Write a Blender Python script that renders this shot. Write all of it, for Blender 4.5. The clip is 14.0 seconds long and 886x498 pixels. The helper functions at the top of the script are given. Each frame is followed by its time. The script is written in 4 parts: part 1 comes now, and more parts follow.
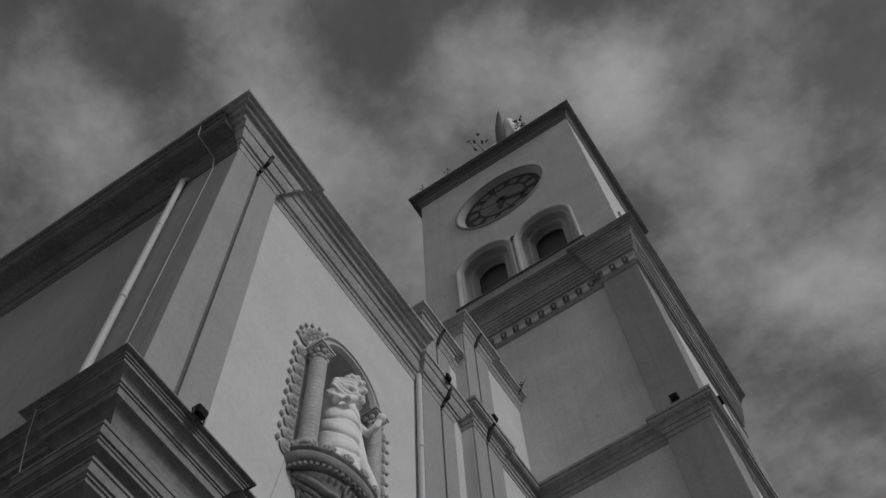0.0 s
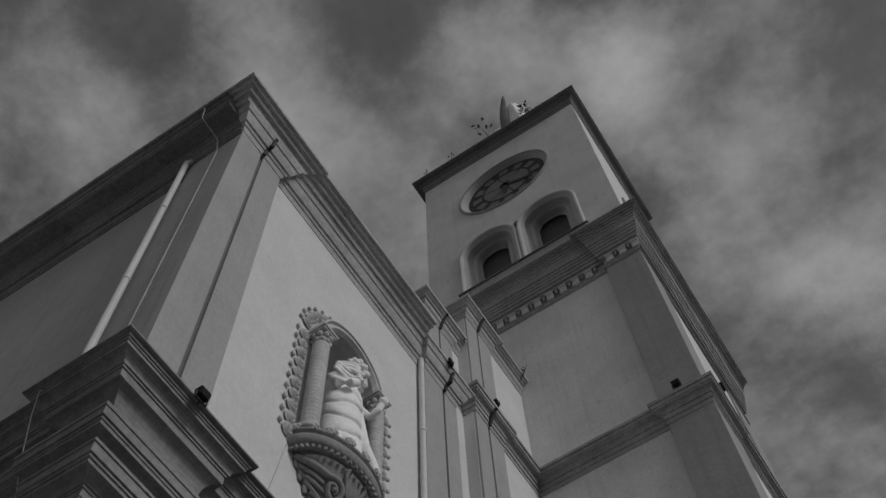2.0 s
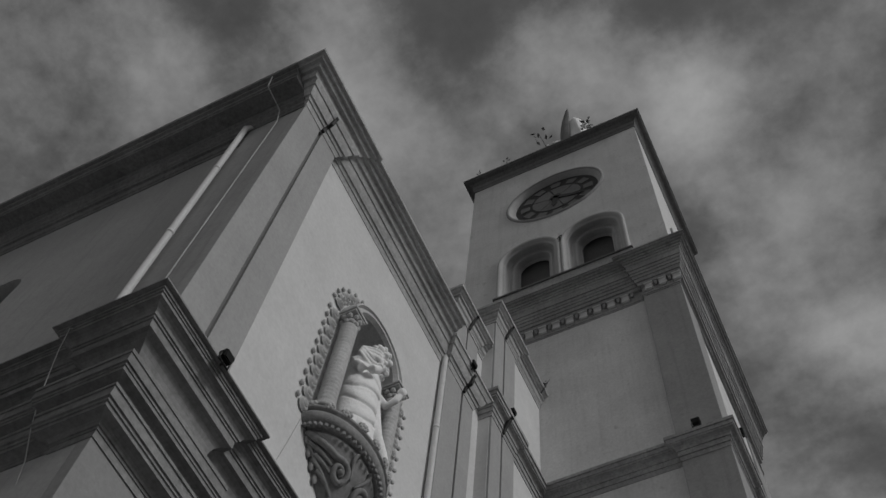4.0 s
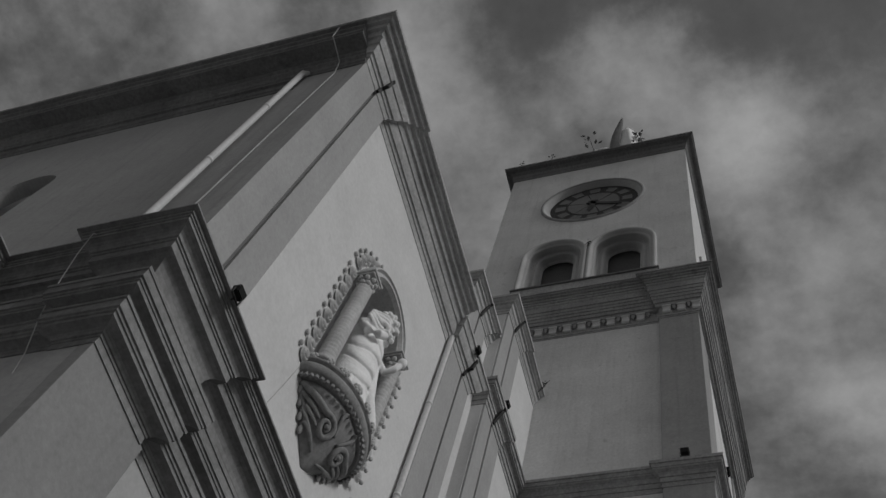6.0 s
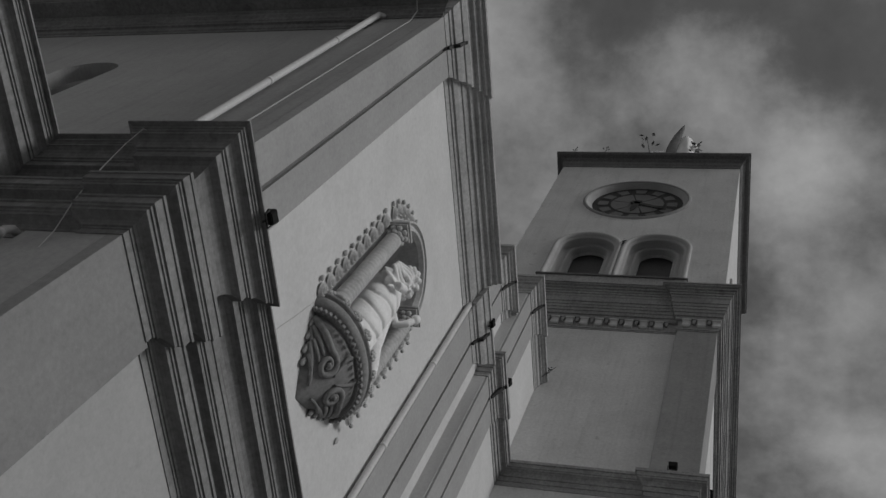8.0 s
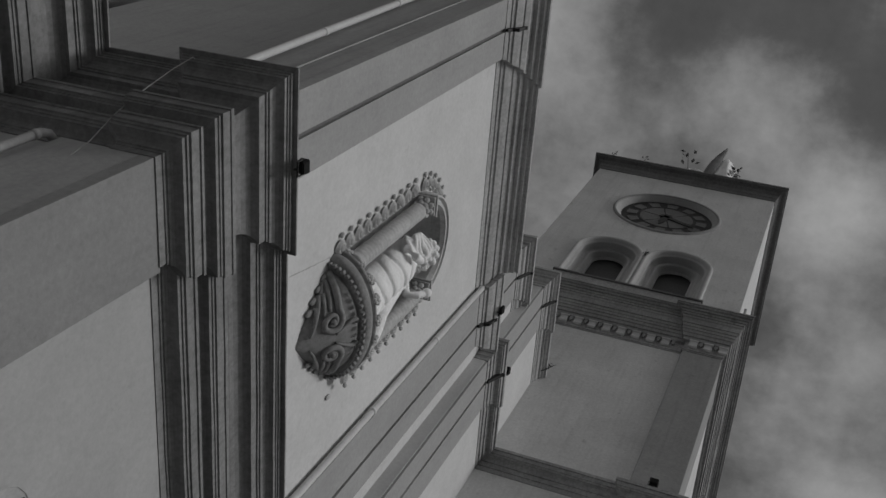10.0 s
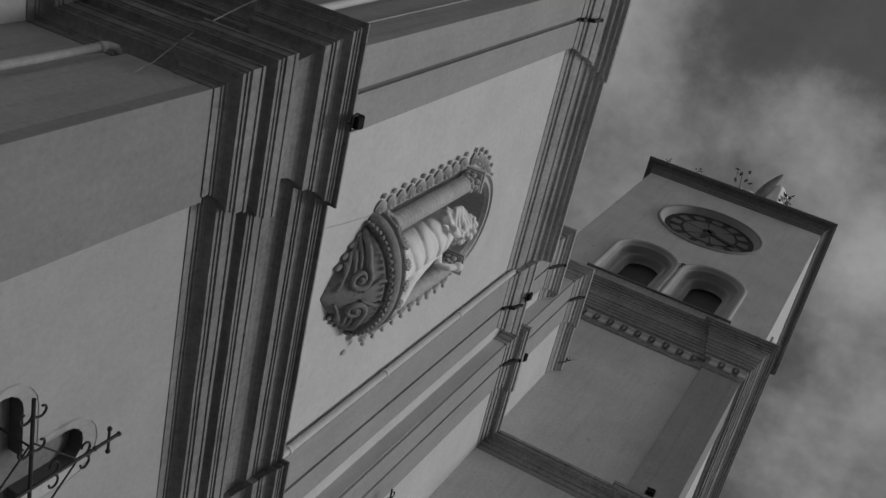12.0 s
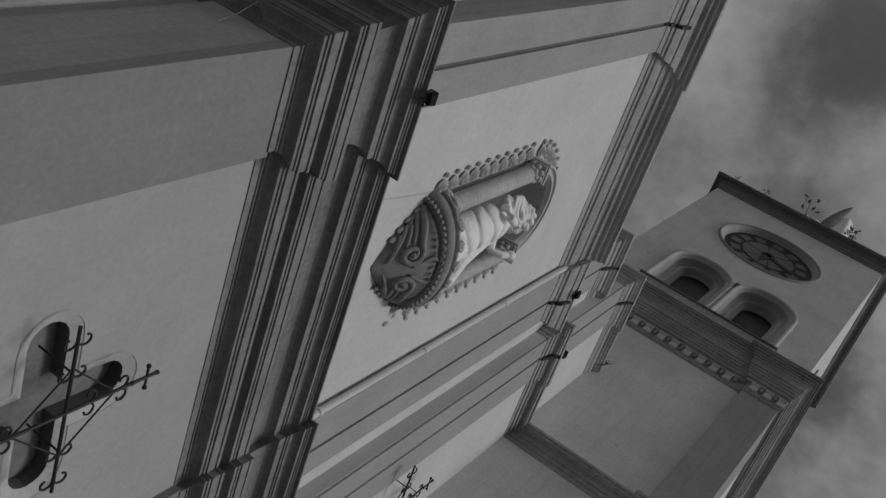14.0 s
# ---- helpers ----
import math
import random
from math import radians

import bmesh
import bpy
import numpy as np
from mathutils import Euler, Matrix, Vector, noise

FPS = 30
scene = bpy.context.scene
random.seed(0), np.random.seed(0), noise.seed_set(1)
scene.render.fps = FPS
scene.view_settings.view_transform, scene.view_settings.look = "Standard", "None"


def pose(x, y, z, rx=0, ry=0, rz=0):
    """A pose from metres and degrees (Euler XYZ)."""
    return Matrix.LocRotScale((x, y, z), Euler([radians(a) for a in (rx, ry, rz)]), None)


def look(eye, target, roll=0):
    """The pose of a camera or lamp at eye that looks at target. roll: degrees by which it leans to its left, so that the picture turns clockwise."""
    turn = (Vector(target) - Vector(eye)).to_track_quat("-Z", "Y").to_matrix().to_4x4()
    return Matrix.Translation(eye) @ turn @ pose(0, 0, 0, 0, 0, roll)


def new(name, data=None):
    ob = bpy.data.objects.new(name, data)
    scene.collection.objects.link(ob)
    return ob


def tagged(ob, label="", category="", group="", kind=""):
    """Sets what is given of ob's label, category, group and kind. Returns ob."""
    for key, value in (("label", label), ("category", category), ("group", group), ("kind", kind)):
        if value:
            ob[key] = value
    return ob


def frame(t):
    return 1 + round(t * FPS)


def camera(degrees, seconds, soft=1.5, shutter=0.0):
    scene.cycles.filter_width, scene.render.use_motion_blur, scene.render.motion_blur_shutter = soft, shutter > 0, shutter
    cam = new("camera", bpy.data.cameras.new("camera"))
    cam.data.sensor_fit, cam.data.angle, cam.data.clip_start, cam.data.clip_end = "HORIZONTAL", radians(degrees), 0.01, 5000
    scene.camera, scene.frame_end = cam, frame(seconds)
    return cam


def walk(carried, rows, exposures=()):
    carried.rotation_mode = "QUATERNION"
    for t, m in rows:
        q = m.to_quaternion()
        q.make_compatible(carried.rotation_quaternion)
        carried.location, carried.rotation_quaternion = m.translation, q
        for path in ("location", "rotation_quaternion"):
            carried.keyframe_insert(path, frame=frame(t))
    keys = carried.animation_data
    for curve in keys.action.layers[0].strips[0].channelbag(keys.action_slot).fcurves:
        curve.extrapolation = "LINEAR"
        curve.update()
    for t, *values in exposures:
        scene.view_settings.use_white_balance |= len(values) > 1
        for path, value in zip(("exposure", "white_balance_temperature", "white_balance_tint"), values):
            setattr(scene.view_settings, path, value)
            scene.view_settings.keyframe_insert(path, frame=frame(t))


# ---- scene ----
EYE = 1.6
cam = camera(46.36, 14.0, soft=1.5)
PATH = [
    (0.0, pose(0, 0, EYE, 156.185, 2.128, 33.169)),
    (0.5, pose(0, 0, EYE, 155.789, 2.238, 33.151)),
    (1.0, pose(0, 0, EYE, 155.508, 2.575, 33.231)),
    (1.5, pose(0, 0, EYE, 155.611, 2.551, 33.192)),
    (2.0, pose(0, 0, EYE, 155.318, 1.767, 32.817)),
    (2.5, pose(0, 0, EYE, 155.297, 0.481, 31.523)),
    (3.0, pose(0, 0, EYE, 155.611, -1.104, 29.429)),
    (3.5, pose(0, 0, EYE, 155.542, -2.563, 27.683)),
    (6.0, pose(0, 0, EYE, 155.504, -10.194, 15.675)),
    (6.5, pose(0, 0, EYE, 155.606, -11.867, 13.246)),
    (7.0, pose(0, 0, EYE, 155.878, -13.558, 11.169)),
    (7.5, pose(0, 0, EYE, 156.211, -15.351, 8.318)),
    (8.0, pose(0, 0, EYE, 156.007, -16.860, 5.040)),
    (10.5, pose(0, 0, EYE, 158.300, -23.082, -6.234)),
    (11.0, pose(0, 0, EYE, 158.585, -24.342, -8.231)),
    (11.5, pose(0, 0, EYE, 159.429, -25.979, -11.024)),
    (12.0, pose(0, 0, EYE, 160.272, -27.291, -13.547)),
    (12.5, pose(0, 0, EYE, 161.207, -28.331, -15.390)),
    (13.0, pose(0, 0, EYE, 162.018, -29.888, -17.388)),
    (13.5, pose(0, 0, EYE, 162.526, -31.092, -19.006)),
    (14.0, pose(0, 0, EYE, 163.084, -32.603, -21.065)),
]
walk(cam, PATH)

# ---- light ----
world = bpy.data.worlds.new("sky")
scene.world = world
world.use_nodes = True


def build_sky(sun_elev, sun_rot):
    nt = world.node_tree
    nt.nodes.clear()
    n, l = nt.nodes, nt.links
    out = n.new("ShaderNodeOutputWorld")
    bg = n.new("ShaderNodeBackground")
    sky = n.new("ShaderNodeTexSky")
    sky.sky_type, sky.sun_disc = "NISHITA", False
    sky.sun_elevation, sky.sun_rotation = sun_elev, sun_rot
    bw = n.new("ShaderNodeRGBToBW")
    l.new(sky.outputs[0], bw.inputs[0])
    deep = n.new("ShaderNodeMath")
    deep.operation = "MULTIPLY"
    deep.inputs[1].default_value = SKY_CLEAR
    l.new(bw.outputs[0], deep.inputs[0])
    tc = n.new("ShaderNodeTexCoord")
    # the cloud ceiling is a level sheet: each direction meets it at x/z, y/z
    xyz = n.new("ShaderNodeSeparateXYZ")
    l.new(tc.outputs["Generated"], xyz.inputs[0])
    up = n.new("ShaderNodeMath")
    up.operation = "MAXIMUM"
    up.inputs[1].default_value = 0.12
    l.new(xyz.outputs["Z"], up.inputs[0])
    ceil = n.new("ShaderNodeCombineXYZ")
    for axis in ("X", "Y"):
        div = n.new("ShaderNodeMath")
        div.operation = "DIVIDE"
        l.new(xyz.outputs[axis], div.inputs[0])
        l.new(up.outputs[0], div.inputs[1])
        l.new(div.outputs[0], ceil.inputs[axis])

    def wisps(scale, detail, rough):
        t = n.new("ShaderNodeTexNoise")
        t.inputs["Scale"].default_value, t.inputs["Detail"].default_value = scale, detail
        t.inputs["Roughness"].default_value = rough
        l.new(ceil.outputs[0], t.inputs[0])
        return t

    def spread(source, low, high):
        r = n.new("ShaderNodeMapRange")
        r.clamp = False
        r.inputs[1].default_value, r.inputs[2].default_value = 0.3, 0.7
        r.inputs[3].default_value, r.inputs[4].default_value = low, high
        l.new(source, r.inputs[0])
        return r.outputs[0]

    def plus(p, q):
        add_ = n.new("ShaderNodeMath")
        add_.operation = "ADD"
        l.new(p, add_.inputs[0])
        l.new(q, add_.inputs[1])
        return add_.outputs[0]

    # frayed edges: the sheet is pulled about by noise before the banks are laid on it
    off = n.new("ShaderNodeVectorMath")
    off.operation = "SUBTRACT"
    off.inputs[1].default_value = (0.5, 0.5, 0.5)
    l.new(wisps(7.0, 8, 0.62).outputs["Color"], off.inputs[0])
    warp = n.new("ShaderNodeVectorMath")
    warp.operation = "MULTIPLY_ADD"
    warp.inputs[1].default_value = (0.09, 0.09, 0.0)
    l.new(off.outputs[0], warp.inputs[0])
    l.new(ceil.outputs[0], warp.inputs[2])
    total = spread(wisps(9.0, 9, 0.6).outputs["Fac"], CLOUD_BASE - CLOUD_NOISE, CLOUD_BASE + CLOUD_NOISE)
    total = plus(total, spread(wisps(30.0, 6, 0.6).outputs["Fac"], -CLOUD_WISP, CLOUD_WISP))
    for u, v, amount in CLOUDS_NEAR + CLOUDS_MIDDLE + CLOUDS_FAR:
        dist = n.new("ShaderNodeVectorMath")
        dist.operation = "DISTANCE"
        dist.inputs[1].default_value = (u, v, 0)
        l.new(warp.outputs[0], dist.inputs[0])
        fall = n.new("ShaderNodeMapRange")
        fall.interpolation_type = "SMOOTHSTEP"
        fall.inputs[1].default_value, fall.inputs[2].default_value = 0.0, 0.115
        fall.inputs[3].default_value, fall.inputs[4].default_value = amount * CLOUD_GAIN, 0.0
        l.new(dist.outputs["Value"], fall.inputs[0])
        total = plus(total, fall.outputs[0])
    # thin haze is left in the gaps
    haze = n.new("ShaderNodeMath")
    haze.operation = "SMOOTH_MAX"
    haze.inputs[1].default_value, haze.inputs[2].default_value = 0.07, 0.22
    l.new(total, haze.inputs[0])
    ramp = n.new("ShaderNodeMapRange")
    l.new(plus(haze.outputs[0], spread(wisps(16.0, 8, 0.62).outputs["Fac"], -0.035, 0.035)), ramp.inputs[0])
    shade = n.new("ShaderNodeValue")
    shade.outputs[0].default_value = CLOUD_HIGH
    mix = n.new("ShaderNodeMix")
    l.new(ramp.outputs[0], mix.inputs["Factor"])
    l.new(deep.outputs[0], mix.inputs["A"])
    l.new(shade.outputs[0], mix.inputs["B"])
    l.new(mix.outputs[0], bg.inputs["Color"])
    bg.inputs["Strength"].default_value = SKY_STRENGTH
    l.new(bg.outputs[0], out.inputs["Surface"])


SKY_STRENGTH = 0.10
SKY_CLEAR = 0.45
CLOUD_HIGH, CLOUD_BASE, CLOUD_NOISE, CLOUD_WISP, CLOUD_GAIN = 3.3, 0.345, 0.14, 0.10, 1.0
# cloud banks and gaps on the sheet: place (x/z, y/z) and thickness
CLOUDS_NEAR = [(-0.44, -0.06, -0.16), (-0.38, -0.06, -0.21), (-0.47, 0.00, 0.00), (-0.35, 0.00, -0.06), (-0.29, 0.00, -0.16), (-0.69, 0.07, -0.15), (-0.50, 0.07, -0.18), (-0.44, 0.07, 0.24), (-0.38, 0.07, -0.08), (-0.32, 0.07, -0.30), (-0.25, 0.07, 0.08), (-0.04, 0.13, -0.25), (-0.16, 0.13, -0.12), (-0.22, 0.13, 0.13), (-0.29, 0.13, 0.29), (-0.10, 0.13, -0.32), (-0.47, 0.13, 0.15), (-0.53, 0.13, -0.16), (-0.66, 0.13, -0.12), (-0.35, 0.13, -0.15), (-0.25, 0.19, 0.05), (-0.19, 0.19, -0.33), (-0.13, 0.19, -0.01), (-0.01, 0.19, -0.21), (0.06, 0.19, -0.13)]
CLOUDS_MIDDLE = [(0.15, 0.25, -0.21), (0.09, 0.25, -0.34), (0.02, 0.25, -0.22), (-0.04, 0.25, 0.30), (-0.22, 0.25, 0.32), (-0.16, 0.25, -0.17), (-0.29, 0.25, 0.15), (-0.10, 0.25, 0.22), (0.06, 0.31, 0.33), (0.18, 0.31, -0.10), (0.12, 0.31, 0.06), (-0.01, 0.31, 0.15), (-0.07, 0.31, -0.08), (-0.13, 0.31, -0.17), (-0.19, 0.31, 0.08), (-0.25, 0.31, -0.11), (0.21, 0.38, -0.02), (0.09, 0.38, -0.32), (0.02, 0.38, 0.60), (0.15, 0.38, 0.02), (-0.22, 0.38, 0.12), (-0.29, 0.38, 0.06), (-0.04, 0.38, -0.22), (-0.01, 0.44, -0.19), (0.06, 0.44, -0.01)]
CLOUDS_FAR = [(0.12, 0.44, 0.06), (0.18, 0.44, 0.04), (0.24, 0.44, -0.30), (0.30, 0.44, -0.05), (0.21, 0.50, -0.09), (0.09, 0.50, 0.28), (0.02, 0.50, 0.07), (-0.04, 0.50, -0.20), (-0.01, 0.56, 0.06), (0.12, 0.56, -0.24), (0.18, 0.56, 0.10), (0.24, 0.56, -0.13), (0.09, 0.62, 0.17), (0.21, 0.62, -0.04), (-0.04, 0.62, -0.03), (0.02, 0.62, 0.11), (-0.01, 0.69, -0.28), (0.06, 0.69, 0.06), (0.12, 0.69, 0.28), (0.18, 0.69, 0.26), (0.02, 0.75, -0.02), (0.09, 0.75, -0.14), (0.06, 0.81, -0.13), (0.12, 0.81, -0.10)]
SUN_ELEV, SUN_AZ = radians(33), radians(-7)   # azimuth is counted from +x, negative towards -y
build_sky(SUN_ELEV, radians(90) - SUN_AZ)
sun = new("sun", bpy.data.lights.new("sun", "SUN"))
sun.data.energy, sun.data.angle = 1.12, radians(16)
sun_dir = Vector((math.cos(SUN_ELEV) * math.cos(SUN_AZ), math.cos(SUN_ELEV) * math.sin(SUN_AZ), math.sin(SUN_ELEV)))
sun.matrix_world = look((20, 10, 60), Vector((20, 10, 60)) - sun_dir)

# ---- materials ----


def plaster(name, base, spread=0.12, rough=0.9, bump=0.25, stain=0.3, streak=0.0, random_obj=0.0):
    """Limewashed plaster: blotches, fine grain, rain streaks running down."""
    m = bpy.data.materials.new(name)
    m.use_nodes = True
    n, l = m.node_tree.nodes, m.node_tree.links
    b = n["Principled BSDF"]
    b.inputs["Roughness"].default_value = rough
    b.inputs["Specular IOR Level"].default_value = 0.25
    tc = n.new("ShaderNodeTexCoord")
    geo = n.new("ShaderNodeNewGeometry")

    def tex(scale, detail=5, rough_=0.6, stretch=None):
        t = n.new("ShaderNodeTexNoise")
        t.inputs["Scale"].default_value, t.inputs["Detail"].default_value = scale, detail
        t.inputs["Roughness"].default_value = rough_
        if stretch:
            mp = n.new("ShaderNodeMapping")
            mp.inputs["Scale"].default_value = stretch
            l.new(geo.outputs["Position"], mp.inputs[0])
            l.new(mp.outputs[0], t.inputs[0])
        else:
            l.new(geo.outputs["Position"], t.inputs[0])
        return t.outputs["Fac"]

    def rng(src, a, bb, lo, hi):
        r = n.new("ShaderNodeMapRange")
        r.inputs[1].default_value, r.inputs[2].default_value = a, bb
        r.inputs[3].default_value, r.inputs[4].default_value = lo, hi
        l.new(src, r.inputs[0])
        return r.outputs[0]

    def mul(a, bb):
        x = n.new("ShaderNodeMath")
        x.operation = "MULTIPLY"
        l.new(a, x.inputs[0])
        if isinstance(bb, float):
            x.inputs[1].default_value = bb
        else:
            l.new(bb, x.inputs[1])
        return x.outputs[0]

    v = rng(tex(0.9), 0.3, 0.7, 1 - spread, 1 + spread)
    v = mul(v, rng(tex(14.0, 6, 0.7), 0.3, 0.7, 1 - spread * 1.3, 1 + spread * 1.3))
    v = mul(v, rng(tex(2.6, 8, 0.65), 0.62, 0.75, 1.0, 1 - stain))
    if streak:
        v = mul(v, rng(tex(1.0, 6, 0.6, (7.0, 7.0, 0.35)), 0.5, 0.75, 1.0, 1 - streak))
    if random_obj:
        info = n.new("ShaderNodeObjectInfo")
        v = mul(v, rng(info.outputs["Random"], 0, 1, 1 - random_obj, 1 + random_obj))
    v = mul(v, float(base))
    l.new(v, b.inputs["Base Color"])
    bp = n.new("ShaderNodeBump")
    bp.inputs["Strength"].default_value, bp.inputs["Distance"].default_value = bump, 0.02
    l.new(tex(22.0, 8, 0.7), bp.inputs["Height"])
    bp2 = n.new("ShaderNodeBump")
    bp2.inputs["Strength"].default_value, bp2.inputs["Distance"].default_value = bump, 0.05
    l.new(tex(2.2, 4), bp2.inputs["Height"])
    l.new(bp.outputs[0], bp2.inputs["Normal"])
    l.new(bp2.outputs[0], b.inputs["Normal"])
    return m


M_FIELD = plaster("field_plaster", 0.61, 0.06, stain=0.14, bump=0.14)
# darker copies for the lower storey, which put its shade into the colour
M_FIELD_LOW_SHADE = plaster("shaded_lower_field_plaster", 0.41, 0.06, stain=0.16, bump=0.14)
M_GREY_LOW_SHADE = plaster("shaded_lower_grey_plaster", 0.265, 0.08, stain=0.18, streak=0.06)
M_GROOVE_SHADE = plaster("groove_shade", 0.16, 0.1)
M_GREY = plaster("grey_plaster", 0.36, 0.07, stain=0.15, streak=0.06)
M_SHAFT = plaster("tower_plaster", 0.64, 0.09, stain=0.36, streak=0.12, bump=0.18)
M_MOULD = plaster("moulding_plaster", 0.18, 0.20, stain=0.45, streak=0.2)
M_STONE = plaster("carved_stone", 0.48, 0.14, stain=0.35, streak=0.1, bump=0.4)
# darker, more stained carved stone; the corbel's shade is in its colour
M_CORBEL = plaster("shaded_weathered_stone", 0.26, 0.16, stain=0.4, streak=0.15, bump=0.4)
M_STATUE = plaster("white_marble", 0.85, 0.05, stain=0.15, rough=0.75, bump=0.45)
M_PIPE = plaster("painted_pipe", 0.6, 0.06, rough=0.5, bump=0.1)
M_DARK = plaster("interior_shade", 0.10, 0.1)
M_BOARD = plaster("shaded_window_board", 0.2, 0.15)
M_BAND = plaster("window_band_plaster", 0.50, 0.08)
# the lower pipe is a darker grey than the upper ones
M_PIPE_GREY = plaster("grey_pipe", 0.3, 0.12, rough=0.6, bump=0.1)
M_IRON = plaster("black_iron", 0.03, 0.2, rough=0.55)
M_LAMP = plaster("black_lamp_housing", 0.012, 0.1, rough=0.9)
M_CABLE = plaster("grey_cable", 0.4, 0.1, rough=0.6)
# darker copy of the wall plaster: the return's shade is in its colour
M_RETURN_SHADE = plaster("shaded_return_plaster", 0.34, 0.07, stain=0.15, streak=0.15)
M_LEAF = plaster("dry_leaf", 0.07, 0.3)
# paler copy of the moulding plaster, with the front's sunlight in its colour
M_FRONT_LIT = plaster("lit_front_moulding_plaster", 0.24, 0.18, stain=0.45, streak=0.15)
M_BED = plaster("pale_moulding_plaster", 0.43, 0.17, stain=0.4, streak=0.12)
M_ENT = plaster("tower_moulding_plaster", 0.33, 0.2, stain=0.45, streak=0.2)
M_PIL = plaster("tower_pilaster_plaster", 0.33, 0.08, stain=0.2, streak=0.15)
# dark colour that paints the shade inside openings
M_INNER_SHADE = plaster("inner_shade_plaster", 0.13, 0.15)
M_GROUND = plaster("paving", 0.1, 0.12)
M_DIAL = plaster("clock_dial", 0.19, 0.1, rough=0.7)
M_DIALDARK = plaster("clock_dark", 0.05, 0.15, rough=0.6)

# ---- geometry helpers ----


def mesh_of(bm, name, material, smooth=False):
    me = bpy.data.meshes.new(name)
    bmesh.ops.recalc_face_normals(bm, faces=bm.faces[:])
    bm.to_mesh(me)
    bm.free()
    me.materials.append(material)
    if smooth:
        me.shade_smooth()
    return me


def part(name, bm, material, parent=None, label="", smooth=False):
    ob = new(name, mesh_of(bm, name, material, smooth))
    if parent is not None:
        ob.parent = parent
    if label:
        ob["label"] = label
    return ob


def box(bm, x0, x1, y0, y1, z0, z1, bev=0.0):
    """A box in eye-level heights (z counted from the eye)."""
    vs = [bm.verts.new((x, y, z + EYE)) for x in (x0, x1) for y in (y0, y1) for z in (z0, z1)]
    fs = [bm.faces.new([vs[i] for i in q]) for q in ((0, 1, 3, 2), (4, 6, 7, 5), (0, 4, 5, 1), (2, 3, 7, 6), (0, 2, 6, 4), (1, 5, 7, 3))]
    if bev:
        es = list({e for f in fs for e in f.edges})
        bmesh.ops.bevel(bm, geom=es, offset=bev, segments=2, affect="EDGES", profile=0.5)
    return bm


def boxed(x0, x1, y0, y1, z0, z1, bev=0.0):
    return box(bmesh.new(), x0, x1, y0, y1, z0, z1, bev)


def sweep(path, profile, wear=.006, step=.3):
    """A moulding: profile (outward, height) run along a plan path; outward is to the right of travel. Hand-run plaster: the arrises wander a little."""
    bm = bmesh.new()
    path = [Vector(p) for p in path]
    seg = [(b - a).normalized() for a, b in zip(path, path[1:])]
    nor = [Vector((d.y, -d.x)) for d in seg]
    stations = []
    for i, p in enumerate(path):
        if i == 0:
            m = nor[0]
        elif i == len(path) - 1:
            m = nor[-1]
        else:
            a, b = nor[i - 1], nor[i]
            m = (a + b) / (1 + a.dot(b))
        stations.append((p, m))
        if i < len(path) - 1:
            length = (path[i + 1] - p).length
            k = min(int(length / step), 60)
            for j in range(1, k):
                # keep clear of the mitres at both ends
                at = .62 + (length - 1.24) * j / k
                if length > 1.6:
                    stations.append((p + seg[i] * at, nor[i]))
    rows = []
    for p, m in stations:
        row = []
        for q, z in profile:
            g = noise.noise((p.x * 1.7, p.y * 1.7, z * 9.0 + q * 15.0)) * wear if q > 0 else 0
            h = noise.noise((p.x * 2.3 + 7, p.y * 2.3, z * 11.0 + q * 9.0)) * wear * .7 if q > 0 else 0
            row.append(bm.verts.new((p.x + m.x * (q + g), p.y + m.y * (q + g), z + h + EYE)))
        rows.append(row)
    k = len(profile)
    for a, b in zip(rows, rows[1:]):
        for j in range(k):
            bm.faces.new((a[j], a[(j + 1) % k], b[(j + 1) % k], b[j]))
    bm.faces.new(rows[0])
    bm.faces.new(rows[-1][::-1])
    return bm


def tube(pts, r, bm=None, n=10, taper=None):
    """A round bar along points given in world coordinates."""
    bm = bm or bmesh.new()
    pts = [Vector(p) for p in pts]
    rings = []
    for i, p in enumerate(pts):
        d = (pts[min(i + 1, len(pts) - 1)] - pts[max(i - 1, 0)]).normalized()
        u = d.orthogonal().normalized() if i == 0 else (u - d * u.dot(d)).normalized()
        v = d.cross(u)
        rr = r if taper is None else r * (1 + (taper - 1) * i / (len(pts) - 1))
        rings.append([bm.verts.new(p + (u * math.cos(2 * math.pi * k / n) + v * math.sin(2 * math.pi * k / n)) * rr) for k in range(n)])
    for a, b in zip(rings, rings[1:]):
        for k in range(n):
            bm.faces.new((a[k], a[(k + 1) % n], b[(k + 1) % n], b[k]))
    bm.faces.new(rings[0][::-1])
    bm.faces.new(rings[-1])
    return bm


def empty(name, x, y, z):
    e = new(name)
    e.location = (x, y, z)
    return e


# ---- plan of the church, metres; heights from the eye ----
XF, XP = -5.67, -5.56        # nave front: field, pilaster face
YF, YP = 3.28, 3.17          # nave return: field, pilaster face
XT, YT = -5.63, 13.87        # pier beside the tower, tower shaft
XB, YB = -1.26, 13.74        # tower corner pilaster
G = -EYE

